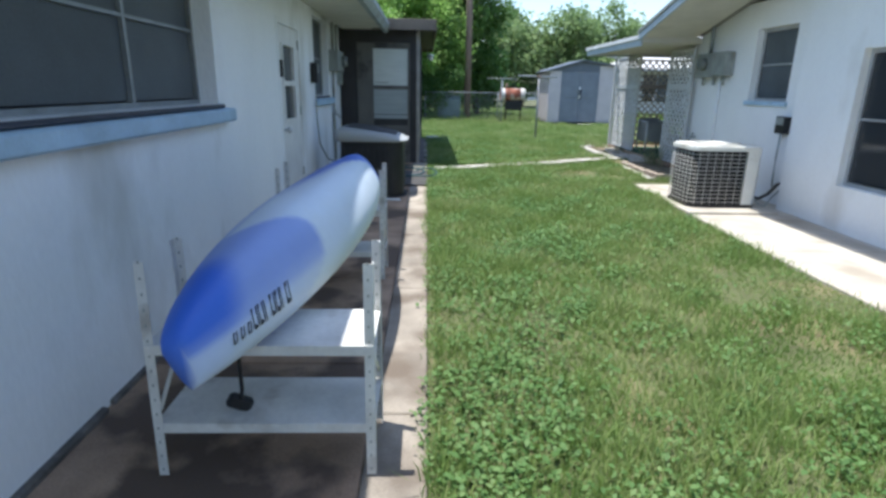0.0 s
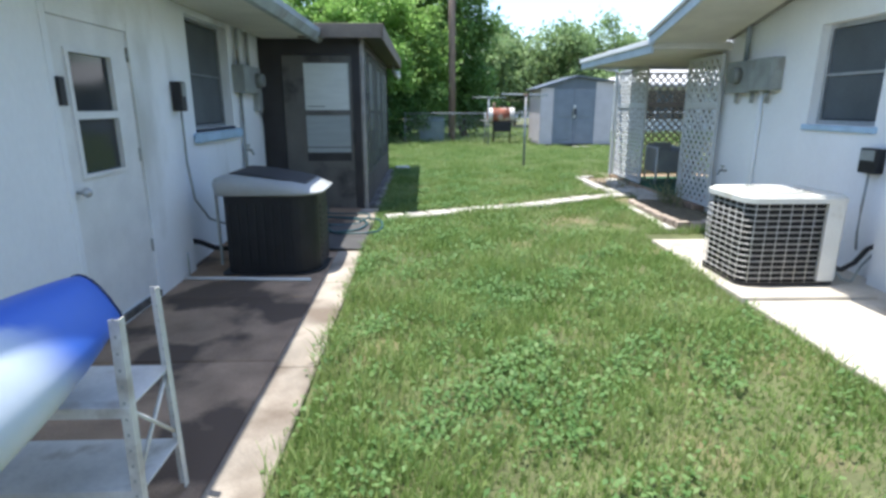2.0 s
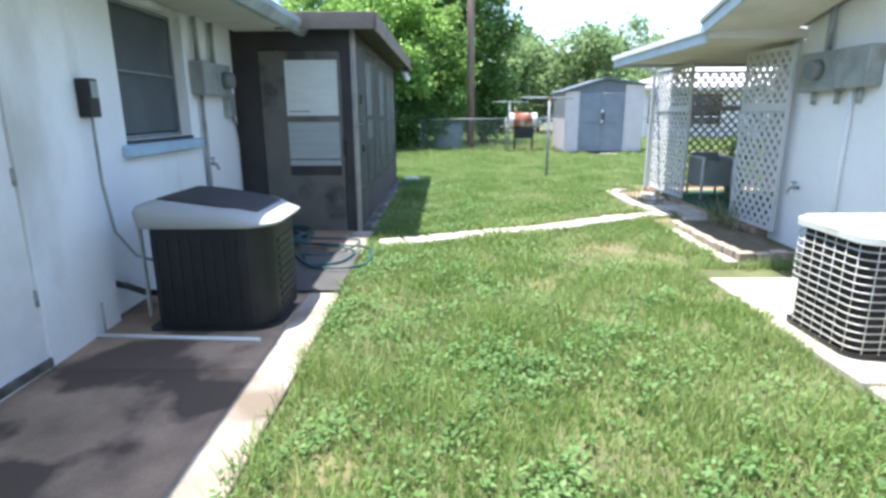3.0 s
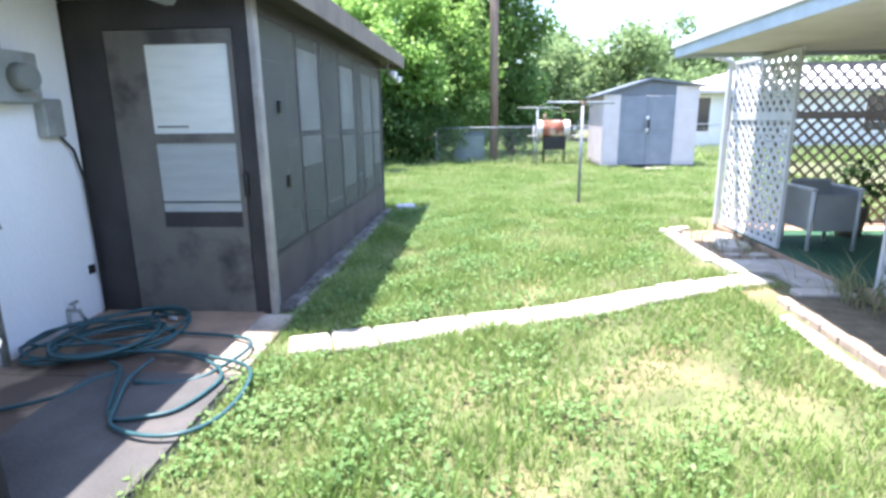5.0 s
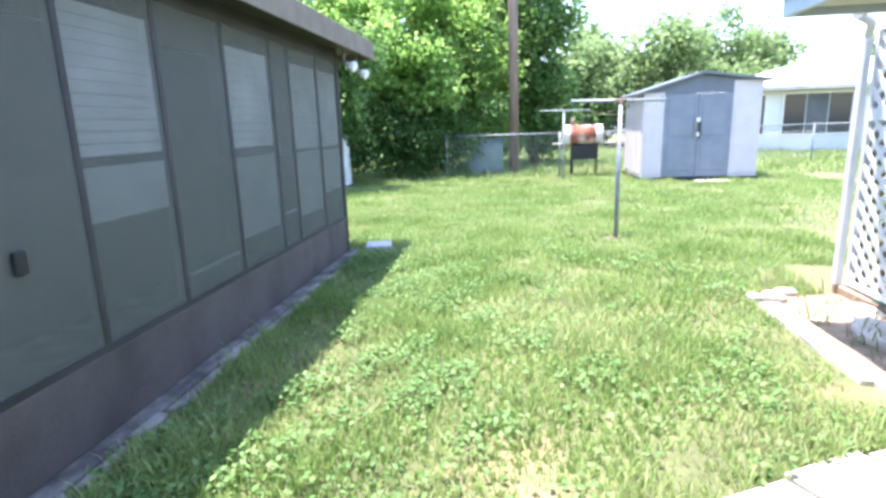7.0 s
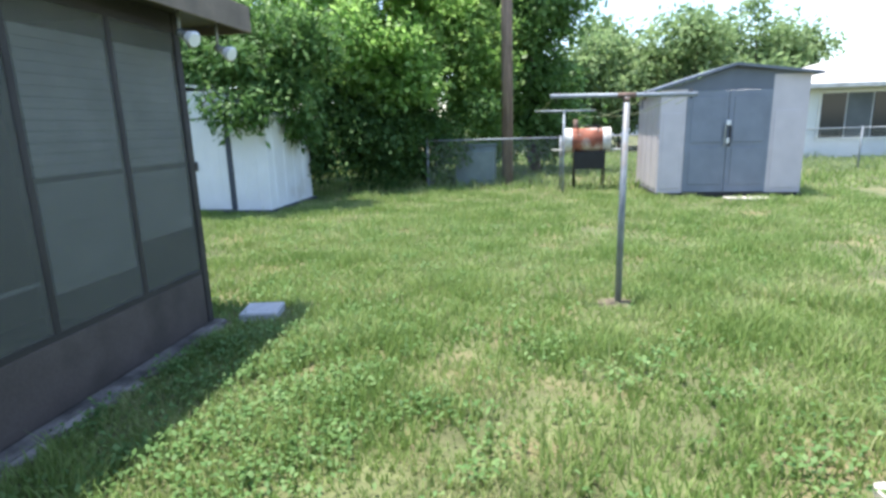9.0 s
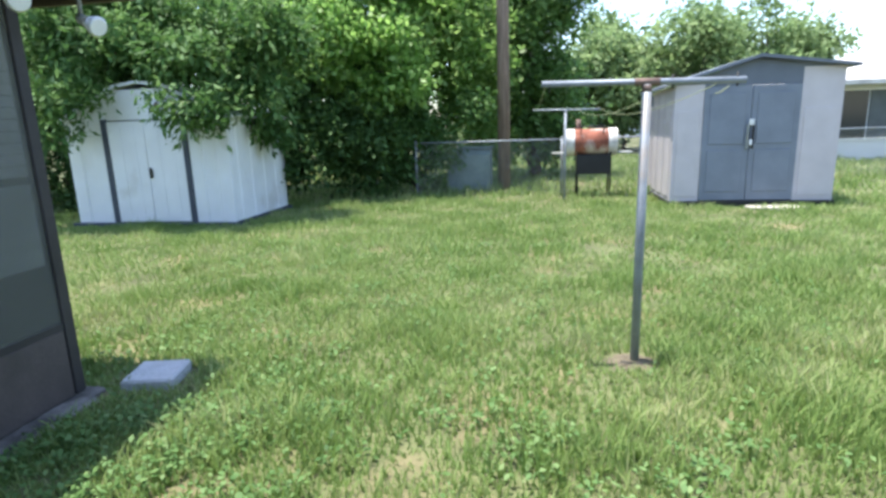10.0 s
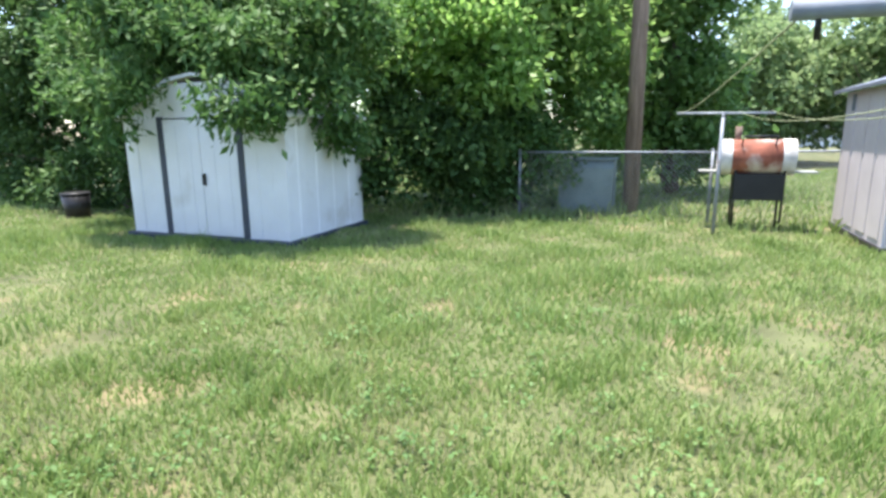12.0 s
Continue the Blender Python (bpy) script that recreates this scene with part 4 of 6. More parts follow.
prism(bm, [(AX1 - 0.20, AY0 - 0.004), (AX1 - 0.06, AY0 - 0.004), (AX1 + 0.004, AY0 + 0.06), (AX1 + 0.004, AY0 + 0.34), (AX1 - 0.05, AY0 + 0.34), (AX1 - 0.05, AY0 + 0.06), (AX1 - 0.20, AY0 + 0.03)], "z", 0.126, 0.80)
part("side_panel", bm, ACWHITE, ac, "cream metal service panel")
outline = rounded(AX0, AX1, AY0, AY1, 0.11, 6)
ring = [p for p in outline if not (p[0] > AX1 - 0.21 and p[1] < AY0 + 0.35)]
i0 = max(range(len(ring)), key=lambda i: (Vector(ring[i]) - Vector(ring[i - 1])).length)
ring = ring[i0:] + ring[:i0]
ring = [(AX1, AY0 + 0.35)] + ring + [(AX1 - 0.21, AY0)]
for k in range(13):
    bm = B()
    tube(bm, [(x, y, 0.155 + k * 0.05) for x, y in ring], 0.0044, 4)
    part("grille_wire", bm, GRILLE, ac)
acc, walkd = 0.0, []
for p, q in zip(ring, ring[1:]):
    seg = (Vector(q) - Vector(p)).length
    s = 0.0
    while acc + seg - s >= 0.10:
        s += 0.10 - acc
        acc = 0.0
        walkd.append(Vector(p).lerp(Vector(q), min(1, s / seg)))
    acc += seg - s
for p in walkd:
    bm = B()
    rod(bm, (p.x, p.y, 0.12), (p.x, p.y, 0.80), 0.0036, 0.0036, 4)
    part("grille_bar", bm, GRILLE, ac)
bm = B()
box(bm, 3.22, 4.36, 6.72, 7.80, 0.0, 0.083, 0.012)
solid("equipment_pad", bm, CONCRETE_R, "pale concrete pad under the air conditioner", "pad")
bm = B()
tube(bm, [(4.19, 7.14, 0.25), (4.24, 7.12, 0.20), (4.31, 7.12, 0.18), (4.44, 7.14, 0.24), (4.56, 7.17, 0.36), (4.69, 7.18, 0.40)], 0.022, 8)
solid("refrigerant_line", bm, BLACKP, "black insulated pipe from air conditioner to wall", "pipe")
bm = B()
tube(bm, [(4.19, 7.06, 0.22), (4.25, 7.02, 0.13), (4.36, 7.04, 0.10), (4.51, 7.15, 0.2), (4.68, 7.2, 0.34)], 0.011, 6)
solid("cable", bm, GREYMETAL, "grey flexible conduit beside the pipe", "cable")


def disconnect(x, out, y0, y1, z0, z1, path, label):
    t = thing("disconnect_box", (x, (y0 + y1) / 2, z0), label, "electrical box", "disconnect boxes")
    bm = B()
    a, b = sorted((x + out * 0.002, x + out * 0.09))
    box(bm, a, b, y0, y1, z0, z1, 0.008)
    body = part("body", bm, BLACKP, t)
    bm = B()
    a, b = sorted((x + out * 0.091, x + out * 0.10))
    box(bm, a, b, y0 + 0.02, y1 - 0.02, (z0 + z1) / 2, z1 - 0.015, 0.004)
    part("cover", bm, GREYMETAL, t)
    bm = B()
    tube(bm, path, 0.011, 6)
    part("conduit", bm, GREYMETAL, t)


disconnect(4.68, -1, 7.30, 7.50, 1.0, 1.22, [(4.63, 7.40, 1.0), (4.63, 7.41, 0.7), (4.64, 7.42, 0.45), (4.62, 7.37, 0.3)], "black electrical disconnect box on the white wall")
disconnect(-1.55, 1, 7.60, 7.716, 1.54, 1.79, [(-1.50, 7.66, 1.54), (-1.50, 7.66, 1.1), (-1.48, 7.69, 0.75), (-1.40, 7.78, 0.55), (-1.25, 7.86, 0.47)], "black electrical disconnect box on the white wall")

# ---- meters ----
def meter_right():
    t = thing("electric_meter", (4.5, 9.4, 1.75), "grey metal electric meter boxes on the white wall", "electric meter")
    bm = B()
    box(bm, 4.530, 4.678, 8.92, 9.32, 1.76, 2.12, 0.01)
    part("panel_box", bm, GREYMETAL, t)
    bm = B()
    box(bm, 4.550, 4.678, 9.34, 9.92, 1.74, 2.12, 0.01)
    b = part("meter_box", bm, GREYMETAL, t)
    bm = B()
    rod(bm, (4.550, 9.62, 1.95), (4.460, 9.62, 1.95), 0.10, 0.09, 18)
    part("meter_dial", bm, glass_mat("meter_glass", (0.2, 0.21, 0.2), 0.15), b, "round glass meter")
    bm = B()
    rod(bm, (4.620, 9.62, 2.12), (4.620, 9.62, 2.75), 0.03, 0.03, 10)
    part("service_mast", bm, GALV, t)
    bm = B()
    rod(bm, (4.645, 9.22, 0.1), (4.645, 9.22, 1.76), 0.02, 0.02, 8)
    part("conduit", bm, STUCCO_R, t)
    for y in (9.1, 9.4, 9.75):
        bm = B()
        rod(bm, (4.630, y, 1.62), (4.630, y, 1.76), 0.025, 0.025, 8)
        part("nipple", bm, GREYMETAL, t)


def meter_left():
    t = thing("electric_meter", (-1.5, 9.9, 1.7), "grey metal electric meter boxes on the white wall", "electric meter")
    bm = B()
    box(bm, -1.618, -1.47, 9.46, 9.78, 1.74, 2.06, 0.01)
    part("panel_box", bm, GREYMETAL, t)
    bm = B()
    box(bm, -1.618, -1.48, 9.80, 10.16, 1.74, 2.06, 0.01)
    b = part("meter_box", bm, GREYMETAL, t)
    bm = B()
    rod(bm, (-1.48, 9.98, 1.9), (-1.39, 9.98, 1.9), 0.09, 0.08, 18)
    part("meter_dial", bm, glass_mat("meter_glass", (0.2, 0.21, 0.2), 0.15), b, "round glass meter")
    bm = B()
    box(bm, -1.618, -1.54, 10.22, 10.40, 1.52, 1.78, 0.01)
    part("small_box", bm, GREYMETAL, t)
    bm = B()
    rod(bm, (-1.57, 9.57, 2.06), (-1.57, 9.57, 2.47), 0.025, 0.025, 8)
    part("riser", bm, GREYMETAL, t)
    bm = B()
    rod(bm, (-1.57, 9.95, 2.06), (-1.57, 9.95, 2.47), 0.025, 0.025, 8)
    part("riser", bm, GREYMETAL, t)
    bm = B()
    tube(bm, [(-1.59, 10.38, 1.53), (-1.59, 10.50, 1.42), (-1.59, 10.56, 1.2), (-1.59, 10.575, 0.6), (-1.59, 10.575, 0.13)], 0.011, 6)
    part("cable", bm, BLACKP, t, "black cable down the wall's corner")
    bm = B()
    rod(bm, (-1.58, 9.6, 0.05), (-1.58, 9.6, 1.74), 0.02, 0.02, 8)
    part("conduit", bm, GREYMETAL, t)


meter_right()
meter_left()
for x, out, y, z in ((-1.62, 1, 9.66, 1.05), (4.68, -1, 9.85, 0.75), (-1.62, 1, 10.21, 0.27)):
    t = thing("spigot", (x, y, z), "old metal garden tap on the wall", "tap", "garden taps")
    bm = B()
    rod(bm, (x, y, z), (x + out * 0.10, y, z), 0.014, 0.014, 8)
    rod(bm, (x + out * 0.09, y, z), (x + out * 0.12, y, z - 0.06), 0.013, 0.013, 8)
    rod(bm, (x + out * 0.06, y, z), (x + out * 0.06, y, z + 0.06), 0.008, 0.008, 6)
    part("body", bm, GREYMETAL, t)
    bm = B()
    rod(bm, (x + out * 0.06, y - 0.035, z + 0.06), (x + out * 0.06, y + 0.035, z + 0.06), 0.012, 0.012, 8)
    part("handle", bm, GREYMETAL, t)
    if x < 0:
        bm = B()
        rod(bm, (x + 0.02, y - 0.02, 0.05), (x + 0.02, y - 0.02, z), 0.012, 0.012, 8)
        part("pipe", bm, GREYMETAL, t)

# ---- standby generator ----
gen = thing("generator", (-0.82, 8.0, 0.04), "black standby generator with a grey lid sloping to one end", "generator")


def gen_plan(e, r):
    """Plan of the generator grown by e, its free end rounded with r."""
    out = []
    for cx, cy, a0, rr in ((-0.34 + e - r, 8.40 + e - r, 0, r), (-1.22 - e + 0.07, 8.40 + e - 0.07, 90, 0.07), (-1.22 - e + 0.07, 7.55 - e + 0.07, 180, 0.07), (-0.34 + e - r, 7.55 - e + r, 270, r)):
        out += [(cx + rr * math.cos(radians(a0 + 15 * k)), cy + rr * math.sin(radians(a0 + 15 * k))) for k in range(7)]
    return out


def gen_top(x):
    """Height of the lid: level near the wall, then falling in a curve to the free end."""
    return 0.985 - 0.11 * ease((x + 1.15) / 0.95) - 0.03 * ease((x + 0.55) / 0.25)


bm = B()
prism(bm, gen_plan(-0.02, 0.20), "z", 0.075, 0.80)
part("body", bm, BLACK, gen, "black slatted metal body")
GENLID = mat("grey_generator_lid", (0.40, 0.41, 0.41), 0.5, 0, 0.08, 4, 0.05, stain=(0.28, 0.28, 0.27), stain_amount=0.15, stain_scale=3)
bm = B()
loops = []
for e, r, drop in ((0.035, 0.24, None), (0.045, 0.24, 0.075), (0.03, 0.23, 0.035), (-0.02, 0.20, 0.012), (-0.07, 0.16, 0.0)):
    loops.append([bm.verts.new((x, y, 0.802 if drop is None else max(0.822, gen_top(x) - drop))) for x, y in gen_plan(e, r)])
for a, b in zip(loops, loops[1:]):
    for k in range(len(a)):
        bm.faces.new((a[k], a[(k + 1) % len(a)], b[(k + 1) % len(a)], b[k])).smooth = True
bm.faces.new(loops[0][::-1])
top = bm.faces.new(loops[-1])
bmesh.ops.triangulate(bm, faces=[top])
bmesh.ops.recalc_face_normals(bm, faces=bm.faces)
part("lid", bm, GENLID, gen, "grey moulded lid")
bm = B()
rows = []
for k in range(13):
    x = -1.13 + 0.056 * k
    cut = 0.10 * ease((x + 0.72) / 0.30)
    rows.append([bm.verts.new((x, y, gen_top(x) + dz)) for y, dz in ((7.645 + cut * 0.5, -0.004), (7.65 + cut * 0.5, 0.010), (8.31 - cut * 0.5, 0.010), (8.315 - cut * 0.5, -0.004))])
for a, b in zip(rows, rows[1:]):
    for k in range(3):
        bm.faces.new((a[k], b[k], b[k + 1], a[k + 1]))
bm.faces.new(rows[0])
bm.faces.new(rows[-1][::-1])
bmesh.ops.recalc_face_normals(bm, faces=bm.faces)
part("lid_panel", bm, mat("charcoal_panel", (0.045, 0.045, 0.05), 0.6), gen, "charcoal top panel")
for k in range(9):
    part("louvre", box(B(), -0.362, -0.352, 7.80, 8.15, 0.16 + k * 0.06, 0.19 + k * 0.06), BLACKP, gen)
for k in range(8):
    x = -1.16 + k * 0.078
    part("louvre", box(B(), x, x + 0.03, 7.562, 7.572, 0.14, 0.72), BLACKP, gen)
bm = B()
prism(bm, gen_plan(0.03, 0.22), "z", 0.035, 0.074)
part("base", bm, BLACKP, gen, "black base tray")
bm = B()
box(bm, -1.268, -1.248, 7.60, 7.63, 0.14, 0.80, 0.003)
part("corner_strip", bm, GREYMETAL, gen)
bm = B()
rod(bm, (-1.5, 7.45, 0.03), (-1.5, 7.45, 0.30), 0.008, 0.008, 6)
solid("stub_pipe", bm, GREYMETAL, "thin grey pipe rising beside the wall", "pipe")
bm = B()
tube(bm, [(-1.62, 7.750, 0.35), (-1.50, 7.770, 0.32), (-1.40, 7.830, 0.25), (-1.22, 7.890, 0.22)], 0.025, 8)
solid("power_cable", bm, BLACKP, "black flexible conduit from wall to generator", "cable")
bm = B()
rod(bm, (-1.53, 7.42, 0.072), (-0.39, 7.35, 0.068), 0.016, 0.016, 8)
solid("pipe", bm, TRIM, "white plastic pipe lying on the walkway", "pipe")
# ---- kayak stands ----
STANDM = mat("chalky_white_metal", (0.72, 0.71, 0.68), 0.7, 0, 0.12, 6, 0.2, 50, stain=(0.45, 0.42, 0.38), stain_amount=0.15, stain_scale=5)
def kayak_stand(x0, x1, y0, y1, top0, top1, label):
    s = thing("metal_shelf_stand", ((x0 + x1) / 2, (y0 + y1) / 2, 0.03), label, "shelf stand", "kayak stands")
    for x in (x0, x1):
        for y, tp in ((y0, top0), (y1, top1)):
            lean = 0.03 * (1 if y == y0 else -1)
            bm = B()
            prism(bm, [(x - 0.018, y - 0.0015), (x + 0.018, y - 0.0015), (x + 0.018, y + 0.0015), (x - 0.018, y + 0.0015)], "z", 0.033, tp)
            box(bm, x - 0.018 if x == x0 else x + 0.015, x - 0.015 if x == x0 else x + 0.018, y + 0.0015 if y == y0 else y - 0.034, y + 0.034 if y == y0 else y - 0.0015, 0.033, tp)
            for v in bm.verts:
                v.co.y += lean * (v.co.z / tp)
            leg = part("leg", bm, STANDM, s, "chalky white perforated angle leg")
            bm = B()
            for k in range(int(tp / 0.06)):
                z = 0.06 + 0.06 * k
                yy = y + lean * z / tp - 0.003
                box(bm, x - 0.0035, x + 0.0035, yy - 0.001, yy + 0.001, z - 0.005, z + 0.005)
            tagged(part("slot", bm, GREYMETAL, leg), kind="stuff")
        bm = B()
        rod(bm, (x, y0 + 0.04, 0.30), (x, y1 - 0.03, 0.56), 0.008, 0.008, 6)
        rod(bm, (x + 0.004, y1 - 0.03, 0.30), (x + 0.004, y0 + 0.04, 0.56), 0.008, 0.008, 6)
        part("brace", bm, STANDM, s)
    for z in (0.255, 0.585):
        bm = B()
        a, b = y0 + 0.012, y1 - 0.012
        prism(bm, [(a, z - 0.04), (a, z), (b, z), (b, z - 0.04), (b - 0.005, z - 0.04), (b - 0.005, z - 0.006), (a + 0.005, z - 0.006), (a + 0.005, z - 0.04)], "x", x0 - 0.015, x1 + 0.015)
        part("shelf", bm, STANDM, s, "white metal shelf")
    return s


kayak_stand(-1.06, -0.25, 1.96, 2.34, 0.90, 0.90, "white perforated metal shelf stand carrying a kayak")
kayak_stand(-1.17, -0.385, 4.27, 4.62, 0.90, 0.92, "white perforated metal shelf stand carrying a kayak")

# ---- kayak ----
def kayak_mat():
    m = mat("kayak_plastic", (0.62, 0.70, 0.80), 0.38, 0, 0.04, 3, 0.05, 30)
    t = m.node_tree
    b = t.nodes["Principled BSDF"]
    src = b.inputs["Base Color"].links[0].from_socket
    at = t.nodes.new("ShaderNodeAttribute")
    at.attribute_name = "blue"
    mx = t.nodes.new("ShaderNodeMix")
    mx.data_type = "RGBA"
    t.links.new(at.outputs["Fac"], mx.inputs["Factor"])
    t.links.new(src, mx.inputs["A"])
    mx.inputs["B"].default_value = (0.05, 0.15, 0.62, 1)
    t.links.new(mx.outputs["Result"], b.inputs["Base Color"])
    return m


ka, kb = Vector((-0.738, 1.549, 0.79)), Vector((-0.500, 4.505, 0.832))
kd = (kb - ka).normalized()
kup = Vector((math.cos(0.476), 0, math.sin(0.476)))
kup = (kup - kd * kup.dot(kd)).normalized()
kside = kd.cross(kup).normalized()
if kside.z < 0:
    kside = -kside


def kayak_station(s):
    e = abs(2 * s - 1)
    up1, low1, hull1 = (0.015, 0.131, 0.040) if s < 0.5 else (0.191, 0.011, 0.067)
    upper = up1 + (0.232 - up1) * (1 - e ** 2.5) ** 0.62
    lower = low1 + (0.228 - low1) * (1 - e ** 2.213) ** 0.908
    hull = hull1 + (0.228 - hull1) * (1 - e ** 2.2) ** 0.75
    deck = 0.11 * (1 - e ** 2.6) ** 0.7 + 0.022
    c = ka.lerp(kb, s) + Vector((0.006, 0, 0.006)) * (1 - e ** 2) - kup * (0.04 * e ** 2.6)
    return c, upper, lower, hull, deck


def kayak_point(s, a):
    c, upper, lower, hull, deck = kayak_station(s)
    u, v = math.cos(a), math.sin(a)
    return c + kside * (math.copysign(abs(u) ** 0.75, u) * (upper if u > 0 else lower)) + kup * (math.copysign(abs(v) ** 0.85, v) * (hull if v > 0 else deck))


bm = B()
rings, NS, NA = [], 110, 40
lay = bm.verts.layers.float.new("blue")
for i in range(NS + 1):
    s = i / NS
    ring = []
    for k in range(NA):
        a = 2 * math.pi * k / NA
        u, v = math.cos(a), math.sin(a)
        vert = bm.verts.new(kayak_point(s, a))
        near = ease((0.29 - s - 0.12 * (u - 0.1) ** 2) / 0.016) * (0.62 + 0.38 * ease((0.1 - s + 0.04 * u) / 0.05)) * (1 - 0.75 * ease((-u - 0.05) / 0.3))
        band = ease((u - 0.86 + 0.05 * ease((s - 0.4) / 0.3) + 0.75 * ease((s - 0.62) / 0.38)) / 0.10) * ease((s - 0.3) / 0.25)
        tip = ease((s - 0.79 + 0.03 * u) / 0.09)
        rim = ease((-v + 0.05) / 0.12) * 0.9
        vert[lay] = max(near, band if s > 0.3 else 0, tip, rim)
        ring.append(vert)
    rings.append(ring)
for a, b in zip(rings, rings[1:]):
    for k in range(NA):
        f = bm.faces.new((a[k], a[(k + 1) % NA], b[(k + 1) % NA], b[k]))
bm.faces.new(rings[0][::-1])
bm.faces.new(rings[-1])
bmesh.ops.recalc_face_normals(bm, faces=bm.faces)
KB = thing("kayak", (-0.68, 2.8, 0.6), "pale and blue plastic kayak lying hull-up on stands", "kayak")
part("hull", bm, kayak_mat(), KB, "pale blue-white hull with blue ends", smooth=True)
ring = [kayak_point(0.996, 2 * math.pi * k / 24) for k in range(25)]
part("end_rim", tube(B(), ring, 0.007, 6), mat("navy_rim", (0.02, 0.03, 0.09), 0.5), KB, "dark rim round the blunt end")
KTEXT = mat("black_marking", (0.02, 0.02, 0.03), 0.6)
# illegible dark marking along the lower edge near the stern
bm = B()
nrm = (kup * 0.93 - kside * 0.37).normalized()
for k in range(10):
    s = 0.046 + 0.0112 * k
    small = 0.6 if k < 3 else 1.0
    p, q = kayak_point(s, 2.12), kayak_point(s, 2.12 - 0.42 * small)
    w, sl = kd * 0.007, kd * 0.014
    s2 = s + 0.0076 * small
    bars = [(p, q)] if k in (5, 8) else [(p, q), (kayak_point(s2, 2.12), kayak_point(s2, 2.12 - 0.42 * small))]
    for aa, bb in bars:
        bm.faces.new([bm.verts.new(v + nrm * 0.006) for v in (aa - w * 0.5, aa + w * 0.5, bb + w * 0.5 + sl, bb - w * 0.5 + sl)])
    for end, oth in ((q, p), (p, q)):
        if len(bars) == 2:
            o = (oth - end) * 0.2
            so = sl if end is q else sl * 0
            bm.faces.new([bm.verts.new(v + nrm * 0.0065) for v in (end + so, end + so + kd * 0.0225 * small, end + o + so + kd * 0.0225 * small, end + o + so)])
part("marking", bm, KTEXT, KB, "dark marking on the hull")["kind"] = "stuff"
ST = thing("clamp", (-0.78, 2.07, 0.26), "black strap buckle hanging under the kayak", "strap")
bm = B()
tube(bm, [(-0.74, 2.0, 0.66), (-0.75, 2.02, 0.48), (-0.76, 2.05, 0.36), (-0.775, 2.07, 0.29)], 0.008, 6)
part("strap", bm, BLACKP, ST)
bm = B()
box(bm, -0.83, -0.73, 2.05, 2.09, 0.26, 0.32, 0.012, Matrix.Translation((-0.78, 2.07, 0.29)) @ pose(0, 0, 0, 0, 30, 20) @ Matrix.Translation((0.78, -2.07, -0.29)))
part("buckle", bm, BLACKP, ST)

# ---- hose, mat, block ----
HOSE = mat("teal_hose", (0.028, 0.088, 0.10), 0.45, 0, 0.15, 10, 0.05)
hose = thing("garden_hose", (-0.6, 9.6, gz(9.6) + 0.04), "dark teal garden hose heaped in loose coils on the walkway", "hose")
lift = lambda y, k=0.05: gz(y) + k


def smooth_line(loop, steps=7):
    """A smooth line through plan points and heights."""
    out = []
    for i in range(len(loop) - 1):
        p0, p1, p2, p3 = [Vector(loop[min(max(j, 0), len(loop) - 1)]) for j in (i - 1, i, i + 1, i + 2)]
        for k in range(steps):
            f = k / steps
            out.append(0.5 * ((2 * p1) + (p2 - p0) * f + (2 * p0 - 5 * p1 + 4 * p2 - p3) * f * f + (3 * p1 - p0 - 3 * p2 + p3) * f ** 3))
    return out + [Vector(loop[-1])]


# heaped turns against the wall, each a little off the last
pts = []
for k in range(300):
    f = k / 299
    a = f * 2 * math.pi * 7.2 + 0.4
    turn = a / (2 * math.pi)
    rx = 0.36 + 0.07 * math.sin(turn * 2.4)
    ry = 0.30 + 0.08 * math.cos(turn * 1.9)
    cx, cy = -1.12 + 0.09 * math.sin(turn * 3.1), 9.93 + 0.12 * math.sin(turn * 2.2 + 1)
    px, py = cx + rx * math.cos(a), cy + ry * math.sin(a) + 0.12 * math.cos(a)
    pts.append((max(px, -1.58), py, lift(py, 0.052 + 0.011 * int(turn) + 0.006 * math.sin(a * 2.3))))
part("coil", tube(B(), pts, 0.012, 7), HOSE, hose, "heaped hose coils")
lead = [(-1.50, 10.21, 0.22), (-1.47, 10.2, lift(10.2, 0.07)), (-1.4, 10.05, lift(10, 0.08)), (-1.3, 9.85, lift(9.8, 0.12)), (-1.1, 9.78, lift(9.8, 0.11)), (-0.9, 9.77, lift(9.8, 0.09)), (-0.7, 9.76, lift(9.8, 0.07)), (-0.53, 9.75, lift(9.7, 0.065)), (-0.25, 9.62, lift(9.6, 0.065)), (-0.1, 9.46, lift(9.5, 0.07)), (-0.09, 9.3, lift(9.3, 0.068)), (-0.16, 9.08, lift(9.1, 0.066)), (-0.3, 9.0, lift(9, 0.066)), (-0.46, 8.98, lift(9, 0.067)), (-0.6, 9.2, lift(9.2, 0.067)), (-0.75, 9.5, lift(9.5, 0.068))]
part("lead", tube(B(), smooth_line(lead), 0.012, 7), HOSE, hose)
# wide loop that swings out over the grass's edge
wide = [(-0.92, 10.4), (-1.1, 10.46), (-1.0, 10.2), (-0.74, 10.11), (-0.43, 10.08), (-0.16, 9.98), (-0.09, 9.8), (-0.16, 9.56), (-0.25, 9.44), (-0.4, 9.38), (-0.58, 9.36)]
part("loop", tube(B(), smooth_line([(x, y, lift(y, 0.058 + 0.012 * math.sin(k * 1.3))) for k, (x, y) in enumerate(wide)]), 0.012, 7), HOSE, hose)
wide = [(-0.62, 9.62), (-0.6, 9.35), (-0.5, 9.08), (-0.42, 8.92), (-0.22, 8.82), (-0.02, 8.83), (0.09, 8.98), (0.12, 9.22), (0.08, 9.45), (-0.02, 9.57), (-0.2, 9.66), (-0.5, 9.72), (-0.85, 9.7), (-1.2, 9.62), (-1.45, 9.55)]
